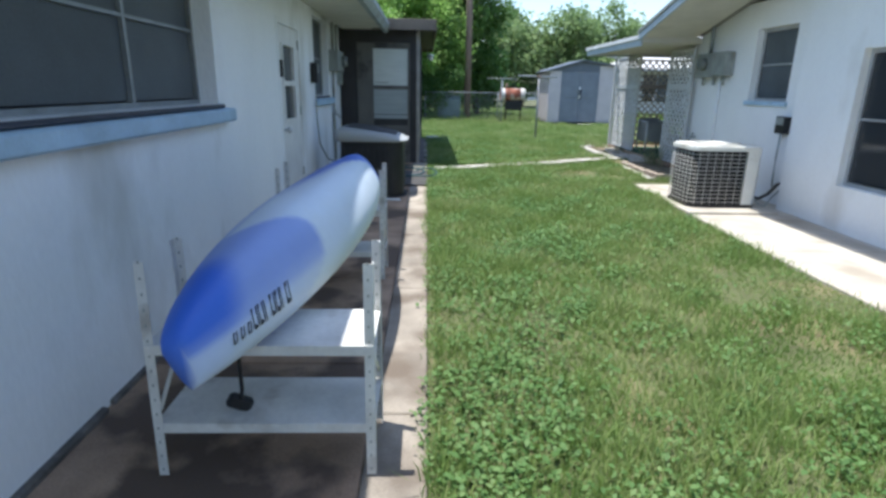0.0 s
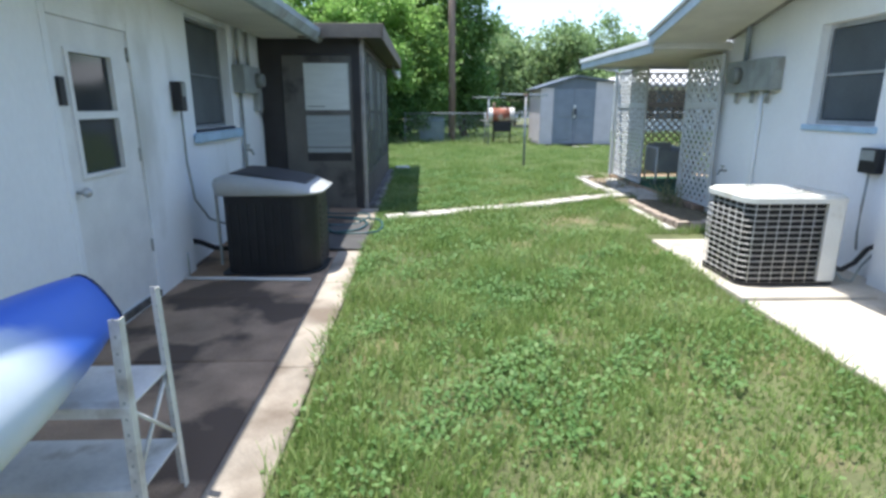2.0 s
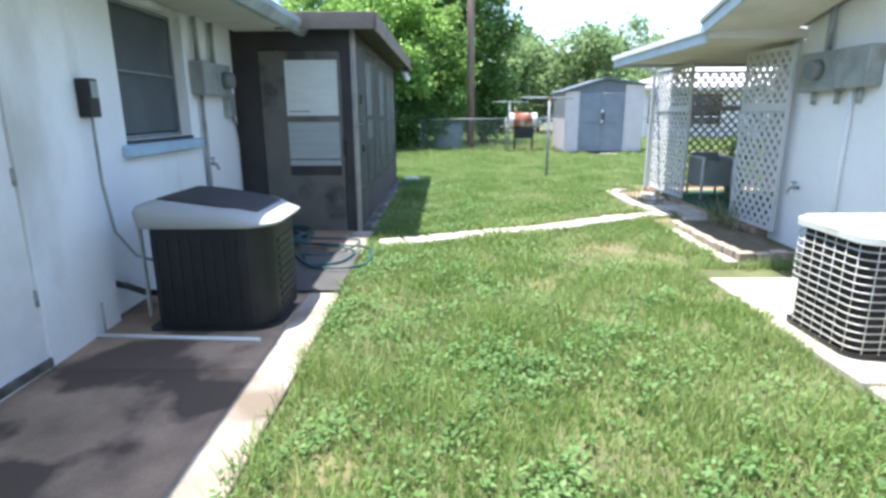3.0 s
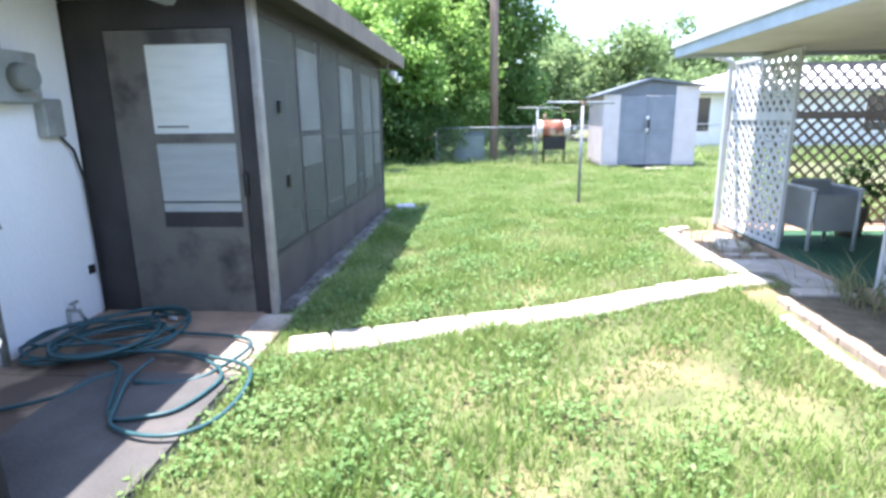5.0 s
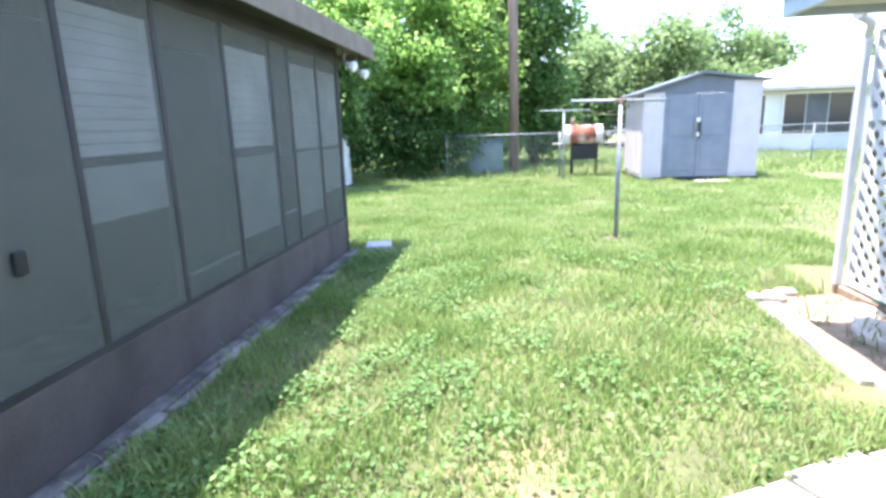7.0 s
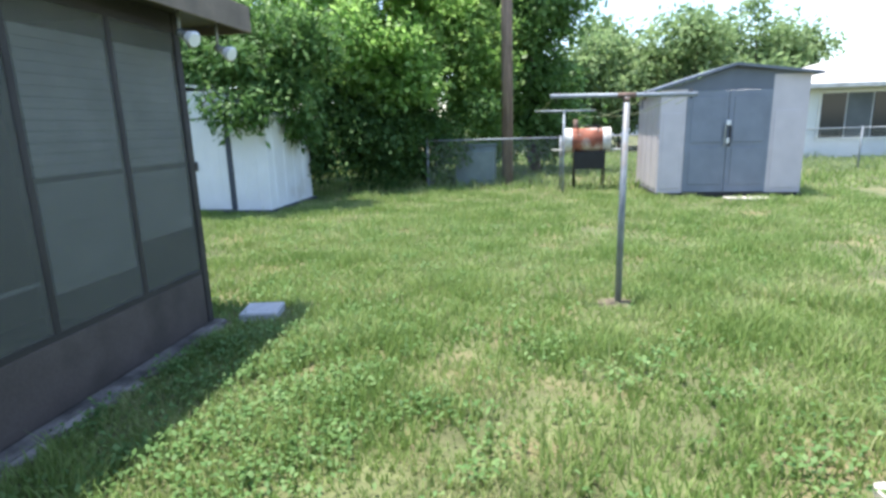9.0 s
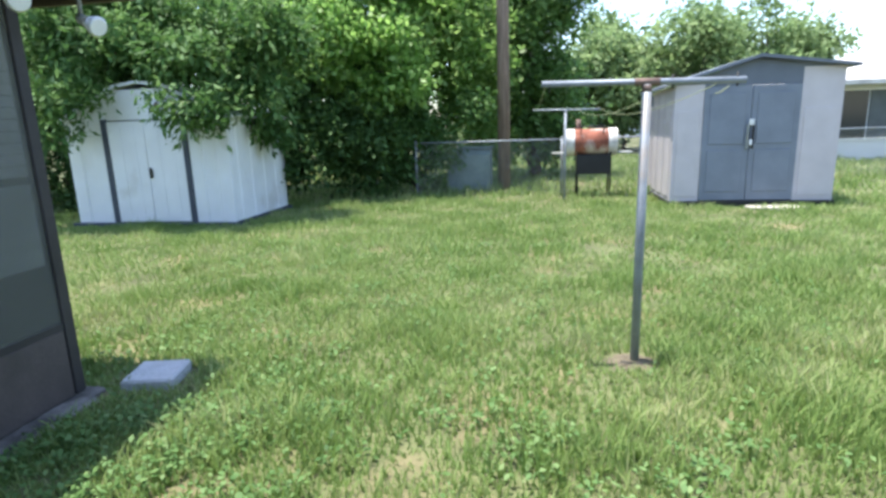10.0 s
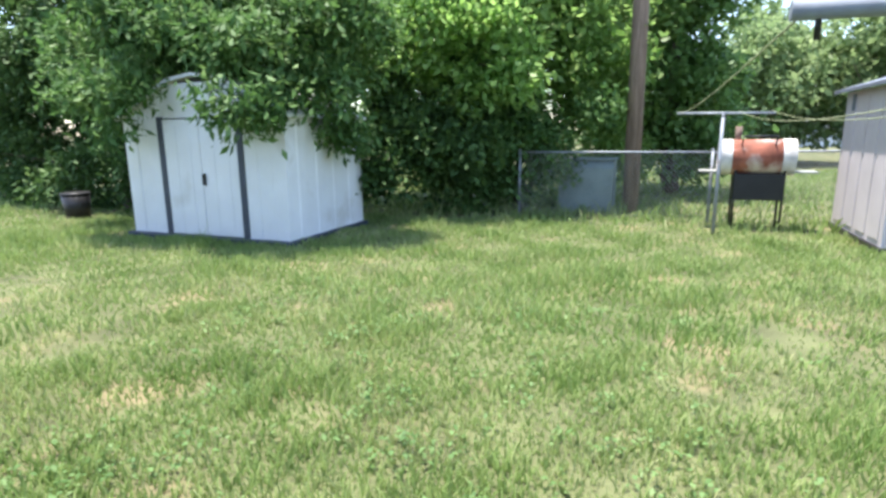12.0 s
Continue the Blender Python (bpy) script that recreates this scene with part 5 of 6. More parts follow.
part("loop", tube(B(), smooth_line([(x, y, lift(y, 0.080 + 0.008 * math.sin(k * 1.7))) for k, (x, y) in enumerate(wide)]), 0.012, 7), HOSE, hose)
wide = [(-1.5, 8.86), (-1.2, 9.02), (-0.93, 9.2), (-0.86, 9.38), (-0.77, 9.52), (-0.9, 9.62)]
part("loop", tube(B(), smooth_line([(x, y, lift(y, 0.046 + 0.012 * k / 5)) for k, (x, y) in enumerate(wide)]), 0.012, 7), HOSE, hose)
bm = B()
rod(bm, (-0.88, 10.36, lift(10.3)), (-0.95, 10.38, lift(10.3)), 0.017, 0.017, 8)
part("fitting", bm, ALU, hose, "metal hose coupling")
MATM = mat("dark_rubber_mat", (0.085, 0.082, 0.08), 0.9, 0, 0.2, 3, 0.4, 60, stain=(0.12, 0.11, 0.10), stain_amount=0.25)
bm = B()
box(bm, -0.93, -0.035, 8.30, 9.50, 0, 0.010)
for v in bm.verts:
    v.co.z += gz(v.co.y) + 0.041
solid("door_mat", bm, MATM, "dark grey rubber mat lying on the walkway", "mat")
bm = B()
box(bm, 0.04, 0.35, 15.68, 15.99, 0.08, 0.195, 0.012, Matrix.Translation((0.13, 15.81, 0)) @ pose(0, 0, 0, 0, 0, 12) @ Matrix.Translation((-0.2, -15.83, 0)))
solid("concrete_block", bm, mat("grey_block", (0.50, 0.51, 0.53), 0.95, 0, 0.12, 12, 0.5), "square grey concrete block on the grass", "block")

# ---- neighbouring house, far yard ----
NB = thing("house", (16, 37, 0.1), "white neighbouring house with pale low roof", "house")
NBW = mat("white_siding", (0.68, 0.70, 0.71), 0.8, 0, 0.05, 1)
NBR = mat("pale_roof", (0.62, 0.60, 0.58), 0.9, 0, 0.15, 4, stain=(0.42, 0.40, 0.38), stain_amount=0.25)
bm = B()
box(bm, 11.3, 31, 34.05, 34.2, 0, 2.66)
part("wall", bm, NBW, NB)
part("wall", box(B(), 11.3, 11.5, 34.21, 44, 0, 2.66), NBW, NB)
bm = B()
prism(bm, [(33.3, 2.60), (33.3, 2.75), (39.5, 4.25), (45, 2.75), (45, 2.60)], "x", 10.9, 32)
for v in bm.verts:
    if v.co.z > 3 and v.co.x < 15:
        v.co.x += 5.5
part("roof", bm, NBR, NB, "pale weathered low roof")
for a, b, z0, z1, nn in ((11.4, 12.09, 0.82, 2.48, 1), (12.7, 15.4, 0.8, 2.5, 3), (18.9, 21.4, 0.8, 2.5, 2)):
    bm = B()
    for u0, u1, w0, w1 in ((a, b, z0, z0 + 0.06), (a, b, z1 - 0.06, z1), (a, a + 0.06, z0 + 0.06, z1 - 0.06), (b - 0.06, b, z0 + 0.06, z1 - 0.06)):
        box(bm, u0, u1, 33.99, 34.048, w0, w1)
    w = part("window", bm, TRIM, NB, "white framed window")
    for k in range(nn):
        u0, u1 = a + 0.06 + (b - a - 0.12) * k / nn, a + 0.06 + (b - a - 0.12) * (k + 1) / nn
        bm = B()
        box(bm, u0 + 0.03, u1 - 0.03, 34.01, 34.045, z0 + 0.06, z1 - 0.06)
        part("pane", bm, GLASS if k != 1 else GLASS_SCREEN, w)
FH = thing("house", (12, 78, 0.1), "distant low white house", "house")
bm = B()
box(bm, 8, 22, 76, 82, 0, 2.4)
part("wall", bm, NBW, FH)
bm = B()
prism(bm, [(75.4, 2.4), (75.4, 2.6), (79, 3.5), (82.6, 2.6), (82.6, 2.4)], "x", 7.5, 22.5)
part("roof", bm, NBR, FH)

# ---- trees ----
# leaf green darkened: shade inside and under the trees put into the colour
LEAF_SHADED = plant_mat("shaded_leaves", [(0.0, (0.022, 0.055, 0.015)), (0.4, (0.05, 0.11, 0.028)), (0.8, (0.10, 0.19, 0.055)), (1.0, (0.22, 0.33, 0.13))], 0.65, 1.2, 0.25)
# sunlight on the upper foliage is put into LEAF_SUN and LEAF_MID
LEAF_SUN = plant_mat("bright_leaves", [(0.0, (0.13, 0.27, 0.06)), (0.4, (0.26, 0.44, 0.11)), (0.8, (0.38, 0.56, 0.19)), (1.0, (0.50, 0.64, 0.30))], 0.4, 0.6, 0.6)
LEAF_DEEP = plant_mat("deep_green_leaves", [(0.0, (0.045, 0.11, 0.025)), (0.4, (0.10, 0.20, 0.05)), (0.8, (0.17, 0.30, 0.09)), (1.0, (0.26, 0.40, 0.15))], 0.45, 0.8, 0.45)
# distant leaves paled: haze and sunlight are put into the colour
LEAF_HAZE = plant_mat("hazy_leaves", [(0.0, (0.13, 0.20, 0.075)), (0.5, (0.21, 0.31, 0.13)), (1.0, (0.33, 0.42, 0.21))], 0.6, 0.3, 0.55)
LEAF_MID = plant_mat("sunlit_leaves", [(0.0, (0.10, 0.21, 0.045)), (0.4, (0.18, 0.32, 0.08)), (0.8, (0.28, 0.43, 0.13)), (1.0, (0.39, 0.52, 0.21))], 0.45, 0.5, 0.66)
# silvery leaves; shaded gaps and lit tufts painted by ramp and patch noise
LEAF_SHED = plant_mat("silvery_leaves", [(0.0, (0.035, 0.085, 0.02)), (0.5, (0.09, 0.19, 0.05)), (0.8, (0.18, 0.30, 0.10)), (1.0, (0.38, 0.47, 0.25))], 0.62, 2.4, 0.4, 0.4)


def leaf_cloud(rs, blobs, count, size, droop=0.35, tuft=None, per=320, slim=0.26):
    """Leaves on twigs, twigs in tufts, tufts over the shells of several lumps: arrays of corners and faces."""
    w = np.array([b[3] * b[4] + b[4] * b[5] + b[3] * b[5] for b in blobs], dtype=float)
    nt = max(12, count // per)
    bt = np.array(blobs)[rs.choice(len(blobs), nt, p=w / w.sum())]
    dt = rs.normal(size=(nt, 3))
    dt /= np.linalg.norm(dt, axis=1)[:, None]
    rt = 1.0 - 0.6 * rs.random(nt) ** 2.0
    centre = bt[:, :3] + dt * bt[:, 3:6] * (rt * (0.92 + 0.22 * rs.random(nt)))[:, None]
    spread = (tuft or size * 3.0) * (0.7 + 0.7 * rs.random(nt))
    pick = rs.choice(nt, count // 7)
    g = rs.normal(size=(len(pick), 3))
    g /= np.linalg.norm(g, axis=1)[:, None]
    d = g * 0.6 + dt[pick] * 0.5
    d /= np.linalg.norm(d, axis=1)[:, None]
    tw = centre[pick] + g * (spread[pick] * (0.55 + 0.45 * rs.random(len(pick))))[:, None] * np.array([1.0, 1.0, 0.75])
    twig = np.repeat(tw, 7, axis=0)
    dirs = np.repeat(d, 7, axis=0)
    n = len(twig)
    pos = twig + rs.normal(size=(n, 3)) * size * 0.85
    axis = dirs * 0.5 + rs.normal(size=(n, 3)) * 0.8 + np.array([0, 0, -droop])
    axis /= np.linalg.norm(axis, axis=1)[:, None]
    side = np.cross(axis, rs.normal(size=(n, 3)) * 0.6 + np.array([0, 0, 1.0]))
    side /= np.linalg.norm(side, axis=1)[:, None] + 1e-6
    s = size * (0.6 + 0.8 * rs.random(n))[:, None]
    nrm = np.cross(axis, side)
    v = np.empty((n, 4, 3))
    v[:, 0] = pos
    v[:, 1] = pos + axis * s * 0.5 + side * s * slim + nrm * s * 0.08
    v[:, 2] = pos + axis * s
    v[:, 3] = pos + axis * s * 0.5 - side * s * slim + nrm * s * 0.08
    return v.reshape(-1, 3), np.arange(n * 4)


def tree(name, base, trunk_h, r, blobs, count, size, leafm, label, seed, limbs=7, category="tree", tuft=None, per=320, slim=0.26):
    rs = np.random.RandomState(seed)
    t = thing(name, base, label, category)
    bm = B()
    b = Vector(base)
    pts = [b + Vector((rs.normal() * 0.04 * k, rs.normal() * 0.04 * k, trunk_h * k / 5 - 0.1)) for k in range(6)]
    tube(bm, pts, [r * (1.25 - 0.12 * k) for k in range(6)], 10)
    part("trunk", bm, BARK, t, "brown bark trunk")
    for k in range(limbs):
        bl = blobs[k % len(blobs)]
        e = Vector(bl[:3]) + Vector((rs.normal() * bl[3] * 0.35, rs.normal() * bl[4] * 0.35, rs.normal() * bl[5] * 0.2))
        s = pts[2 + k % 4]
        bm = B()
        mid = s.lerp(e, 0.5) + Vector((rs.normal() * 0.15, rs.normal() * 0.15, 0.2))
        tube(bm, [s, s.lerp(mid, 0.5) + Vector((0, 0, 0.05)), mid, mid.lerp(e, 0.5), e], [r * f for f in (0.5, 0.4, 0.3, 0.2, 0.06)], 7)
        part("limb", bm, BARK, t)
    vs, fs = leaf_cloud(rs, blobs, count, size, 0.35, tuft, per, slim)
    ob = raw_mesh("crown", vs, fs, 4, leafm, "", "")
    ob["label"] = "crown of many small leaves"
    ob.parent = t
    ob.matrix_parent_inverse = base_of(t).inverted()
    return t


G = 0.13
tree("tree", (-1.27, 28.6, G), 3.2, 0.22, [(-1.27, 28.8, 4.6, 2.6, 1.5, 2.4), (0.5, 27.0, 3.3, 1.3, 0.9, 1.0), (-0.6, 27.3, 4.3, 1.5, 0.9, 1.0), (0.8, 27.6, 4.9, 1.2, 0.9, 1.0), (0.2, 27.3, 1.6, 1.3, 0.7, 1.3), (-0.64, 29.4, 6.8, 2.2, 1.8, 1.9), (1.3, 28.4, 2.6, 1.0, 0.8, 1.8), (-2.76, 27.6, 2.2, 1.6, 0.8, 1.8)], 50000, 0.19, LEAF_MID, "dense bright green tree behind the fence", 1, tuft=0.40, per=230)
tree("tree", (2.6, 30.0, G), 3.0, 0.2, [(2.4, 30, 3.6, 1.7, 1.7, 2.6), (1.6, 30.2, 5.6, 2.0, 1.8, 2.2), (3.0, 30.4, 2.0, 1.2, 1.3, 1.7), (0.4, 30.6, 7.0, 2.0, 1.8, 1.8)], 26000, 0.21, LEAF_DEEP, "tall dark green tree behind the utility pole", 2)
tree("tree", (-4.66, 25.9, G), 3.0, 0.2, [(-3.0, 24.6, 3.3, 1.3, 0.9, 0.9), (-1.9, 24.9, 3.5, 1.4, 0.9, 0.9), (-0.7, 25.3, 3.1, 1.1, 0.7, 0.9), (-3.9, 25.7, 4.6, 2.0, 1.0, 1.2), (-1.6, 26.1, 4.9, 2.0, 1.0, 1.2), (-3.8, 27.3, 6.4, 2.4, 1.2, 1.6), (-5.6, 25.4, 3.9, 1.4, 1.0, 1.2)], 42000, 0.17, LEAF_SUN, "dense bright green tree behind the white shed", 3, tuft=0.34, per=200)
tree("tree", (-9.12, 25.5, G), 3.0, 0.22, [(-9.12, 25, 3.8, 2.6, 2.0, 2.6), (-7.42, 24.4, 2.2, 1.6, 1.2, 2.0), (-11.45, 25.4, 3.6, 2.4, 2.0, 2.8), (-8.90, 25.2, 6.2, 2.8, 2.0, 1.8), (-13.25, 26, 4.5, 2.5, 2.2, 3.2)], 62000, 0.18, LEAF_SHADED, "broad green tree at the yard's side, shade in its leaf colour", 4, tuft=0.38, per=190, slim=0.22)
# overhanging branch tree by the white shed
tree("tree", (-6.25, 23.4, G), 2.8, 0.13, [(-5.94, 22.0, 2.9, 1.3, 1.0, 0.75), (-4.45, 21.5, 3.15, 1.1, 0.7, 0.5), (-3.29, 21.6, 2.95, 0.8, 0.6, 0.45), (-4.88, 22.2, 3.7, 2.2, 1.2, 0.8), (-2.54, 22.4, 3.2, 1.0, 0.8, 0.8), (-2.33, 22.0, 2.35, 0.6, 0.5, 0.5), (-5.35, 21.05, 2.4, 0.55, 0.3, 0.32), (-4.55, 21.0, 2.2, 0.22, 0.2, 0.25), (-3.1, 21.1, 2.3, 0.32, 0.25, 0.3), (-2.17, 22.6, 1.9, 0.3, 0.5, 0.4), (-5.0, 20.95, 2.05, 0.22, 0.2, 0.3), (-2.75, 21.1, 2.0, 0.25, 0.2, 0.3)], 30000, 0.145, LEAF_SHED, "leafy tree with branches hanging over the shed", 5, limbs=14, tuft=0.24, per=150, slim=0.2)
tree("bush", (-0.21, 25.9, G), 0.9, 0.05, [(-0.21, 25.9, 1.6, 0.9, 0.5, 1.0), (0.52, 25.9, 1.9, 0.7, 0.45, 0.7), (-1.27, 25.6, 1.1, 0.9, 0.6, 1.0)], 9000, 0.13, LEAF_SHED, "light green leafy shrub at the fence", 6, limbs=9, category="bush")
# these shrubs stand for the dark shade low under the trees
tree("bush", (-3.18, 24.6, G), 0.8, 0.06, [(-1.48, 24.9, 1.1, 0.9, 0.5, 1.1), (-2.33, 24.4, 1.5, 0.6, 0.6, 1.3), (-1.9, 25.3, 2.0, 1.3, 0.7, 1.2), (-0.9, 25.6, 1.6, 0.8, 0.6, 1.0)], 15000, 0.14, LEAF_SHADED, "shrub beside the white shed, shade in its leaf colour", 7, limbs=6, category="bush")
tree("bush", (-8.2, 23.6, G), 0.7, 0.05, [(-8.2, 23.6, 0.9, 1.1, 0.6, 0.8), (-9.6, 23.8, 0.8, 1.0, 0.6, 0.75), (-6.7, 23.5, 0.8, 0.7, 0.6, 0.7), (-11.2, 24.0, 1.0, 1.2, 0.7, 0.9), (-13.2, 24.6, 1.3, 1.4, 0.8, 1.2), (-15.5, 25.0, 1.6, 1.6, 0.9, 1.5)], 20000, 0.14, LEAF_SHADED, "low shrubs, the trees' shade put into their leaf colour", 8, limbs=8, category="bush")
bm = B()
rod(bm, (-8.1, 22.4, G - 0.01), (-8.1, 22.4, G + 0.46), 0.21, 0.25, 16)
rod(bm, (-8.1, 22.4, G + 0.46), (-8.1, 22.4, G + 0.50), 0.265, 0.25, 16)
solid("garden_bin", bm, BLACKP, "dark round bin on the grass before the shrubs", "bin")
far = [(7.6, 46, 2.8, 6.6), (10.8, 45, 3.0, 6.6), (14.2, 47, 3.2, 7.0), (17.8, 50, 3.2, 6.2), (4.9, 44, 2.2, 5.4), (26, 47, 3.4, 7.2), (30, 49, 3.6, 7.2)]
for k, (x, y, rr, h) in enumerate(far):
    tree("tree", (x, y, 0.13), 2.4, 0.2, [(x, y, h * 0.62, rr, rr, h * 0.36), (x - rr * 0.5, y - 0.5, h * 0.5, rr * 0.6, rr * 0.6, h * 0.3), (x + rr * 0.6, y - 0.4, h * 0.55, rr * 0.6, rr * 0.6, h * 0.32), (x, y - 0.6, h * 0.85, rr * 0.55, rr * 0.6, h * 0.22)], 9000, 0.34, LEAF_HAZE, "distant tree, haze and sunlight put into its leaf colour", 20 + k)
rs = np.random.RandomState(40)
blobs = []
for k in range(60):
    x = -75 + 2.7 * k + rs.normal() * 0.8
    y = 92 + rs.normal() * 6
    h = 5 + rs.random() * 3.0
    blobs.append((x, y, h * 0.5, 3.2, 3.0, h * 0.55))
vs, fs = leaf_cloud(rs, blobs, 42000, 0.75)
raw_mesh("treeline", vs, fs, 4, LEAF_HAZE, "distant green treeline along the horizon", "trees", "stuff")
# ---- stepping stones, bed edging ----
stones = thing("stepping_stone_path", (2, 10.7, 0.12), "curving row of pale rectangular concrete pavers", "path", kind="structure")
line = [(0.12, 9.98), (0.63, 10.15), (1.22, 10.40), (1.98, 10.66), (2.75, 11.08), (3.48, 11.45), (4.02, 11.64)]
def along(u):
    k = min(int(u), len(line) - 2)
    return Vector(line[k]).lerp(Vector(line[k + 1]), u - k)
us = np.linspace(0, len(line) - 1, 12)
for a, b in zip(us, us[1:]):
    p, q = along(a), along(b)
    d = (q - p).normalized()
    n = Vector((-d.y, d.x))
    w = 0.165 + R.uniform(-0.012, 0.012)
    bm = B()
    e = 0.009
    cs = [p + d * e - n * w, q - d * e - n * w, q - d * e + n * w, p + d * e + n * w]
    prism(bm, [(c.x + R.uniform(-0.008, 0.008), c.y + R.uniform(-0.008, 0.008)) for c in cs], "z", gz(p.y) - 0.04, gz(p.y) + 0.028 + R.uniform(-0.006, 0.006))
    bmesh.ops.bevel(bm, geom=[ed for ed in bm.edges if all(v.co.z > gz(p.y) for v in ed.verts)], offset=0.012, segments=2, affect='EDGES')
    part("paver", bm, PAVER, stones)
land = thing("porch_landing", (4.0, 11.9, 0.13), "pale concrete pavers in front of the lattice porch", "pavement", kind="structure")
for x0, x1, y0, y1 in ((3.80, 4.18, 11.80, 12.28), (4.19, 4.54, 11.30, 12.30), (4.06, 4.52, 11.10, 11.29)):
    bm = B()
    box(bm, x0, x1, y0 + 0.006, y1 - 0.006, 0.05, 0.17, 0.01)
    part("paver", bm, PAVER, land)
bm = B()
box(bm, 3.88, 4.54, 9.42, 11.1, 0.0, 0.135)
bmesh.ops.subdivide_edges(bm, edges=bm.edges, cuts=8, use_grid_fill=True)
for v in bm.verts:
    if v.co.z > 0.13:
        v.co.z += 0.03 * noise.noise(v.co * 4)
solid("flower_bed", bm, SOIL, "bare brown soil bed beside the porch", "flower bed", kind="structure", smooth=True)
edge = thing("bed_edging", (3.78, 10.2, 0.1), "row of weathered bricks edging the soil bed", "edging", kind="structure")
def bricks(p, q, n, w=0.10, h=0.20, m=BRICKM, name="brick"):
    p, q = Vector(p), Vector(q)
    d = (q - p) / n
    for k in range(n):
        a = p + d * k
        bm = B()
        L = d.length
        box(bm, 0.006, L - 0.006, -w / 2, w / 2, -0.06, h - 0.03 + R.uniform(-0.012, 0.012), 0.008, Matrix.Translation((a.x, a.y, 0)) @ pose(0, 0, 0, 0, 0, math.degrees(math.atan2(d.y, d.x)) + R.uniform(-4, 4)))
        part(name, bm, m, edge)
bricks((3.88, 11.05), (3.84, 9.36), 8, 0.09, 0.20)
bricks((3.82, 9.33), (4.54, 9.38), 4, 0.09, 0.19)
bricks((3.75, 11.40), (3.68, 9.15), 6, 0.12, 0.15, PAVER, "edging_block")
edge2 = thing("bed_edging", (3.9, 13.3, 0.13), "broken pale concrete blocks edging a weedy bed", "edging", kind="structure")
for y0, y1 in ((12.26, 12.94), (12.955, 13.62)):
    bm = B()
    box(bm, -0.08, 0.08, y0, y1, -0.05, 0.035 + R.uniform(0, 0.012), 0.012, Matrix.Translation((3.82, 0, 0.13)))
    for v in bm.verts:
        v.co += Vector((R.uniform(-0.008, 0.008), R.uniform(-0.01, 0.01), R.uniform(-0.005, 0.005)))
    part("block", bm, PAVER, edge2)
def flat_stone(cx, cy, rx, ry, h, n=9):
    bm = B()
    prism(bm, [(cx + rx * math.cos(2 * math.pi * k / n) * R.uniform(0.8, 1.15), cy + ry * math.sin(2 * math.pi * k / n) * R.uniform(0.8, 1.15)) for k in range(n)], "z", 0.08, 0.13 + h)
    bmesh.ops.bevel(bm, geom=[e for e in bm.edges if all(v.co.z > 0.1 for v in e.verts)], offset=0.012, segments=2, affect='EDGES')
    part("block", bm, PAVER, edge2)
for st in ((4.30, 13.02, 0.20, 0.30, 0.045), (4.40, 13.50, 0.15, 0.20, 0.04), (3.93, 13.80, 0.09, 0.12, 0.06), (4.08, 13.96, 0.10, 0.07, 0.05), (4.12, 12.52, 0.10, 0.08, 0.035), (3.80, 13.84, 0.06, 0.07, 0.04), (4.36, 12.50, 0.12, 0.09, 0.04)):
    flat_stone(*st)
bm = B()
box(bm, 3.88, 4.52, 12.32, 13.95, 0.0, 0.138)
bmesh.ops.subdivide_edges(bm, edges=bm.edges, cuts=8, use_grid_fill=True)
for v in bm.verts:
    if v.co.z > 0.13:
        v.co.z += 0.02 * noise.noise(v.co * 5)
solid("flower_bed", bm, SOIL_PALE, "sandy brown soil bed with a few weeds", "flower bed", kind="structure", smooth=True)
bm = B()
box(bm, 6.1, 7.0, 22.78, 23.12, 0.08, 0.165, 0.012)
solid("step_slab", bm, PAVER, "white concrete slab before the shed doors", "step")

# ---- porch things ----
CH = thing("patio_chair", (5.1, 12.75, 0.2), "pale grey boxy patio armchair on the porch", "chair")
CHM = mat("grey_plastic", (0.33, 0.34, 0.33), 0.6, 0, 0.08, 5, 0.05)
part("seat", box(B(), 4.86, 5.30, 12.5, 13.0, 0.52, 0.60, 0.02), CHM, CH)
part("backrest", box(B(), 4.86, 5.30, 12.96, 13.02, 0.60, 0.92, 0.02), CHM, CH)
for x in (4.84, 5.30):
    part("side_panel", box(B(), x - 0.012, x + 0.012, 12.5, 12.98, 0.42, 0.84, 0.006), CHM, CH)
    part("armrest", box(B(), x - 0.03, x + 0.03, 12.46, 13.0, 0.842, 0.87, 0.008), LATTICE, CH)
    for y in (12.48, 12.99):
        part("leg", rod(B(), (x, y, 0.2), (x, y, 0.842), 0.02, 0.02, 8), LATTICE, CH)
part("front_panel", box(B(), 4.87, 5.28, 12.475, 12.495, 0.42, 0.80, 0.006), CHM, CH)
bm = B()
box(bm, 4.55, 6.6, 11.2, 13.6, 0.2015, 0.21)
solid("porch_rug", bm, mat("green_turf_rug", (0.03, 0.10, 0.055), 0.95, 0, 0.2, 20, 0.5), "dark green turf rug on the porch floor", "rug")
PL = thing("potted_plant", (5.75, 13.3, 0.21), "dark leafy plant in a brown pot", "potted plant")
bm = B()
rod(bm, (5.75, 13.3, 0.21), (5.75, 13.3, 0.55), 0.13, 0.18, 14)
part("pot", bm, BRICKM, PL)
vs, fs = leaf_cloud(np.random.RandomState(51), [(5.8, 13.3, 0.86, 0.14, 0.14, 0.16)], 200, 0.09, tuft=0.1)
ob = raw_mesh("leaves", vs, fs, 4, LEAF_SHADED, "", "")
ob.parent = PL
ob.matrix_parent_inverse = base_of(PL).inverted()
bm = B()
box(bm, -1.618, -1.60, 10.485, 10.545, 0.47, 0.54, 0.004)
solid("wall_vent", bm, BLACKP, "small black square vent low on the white wall", "vent")
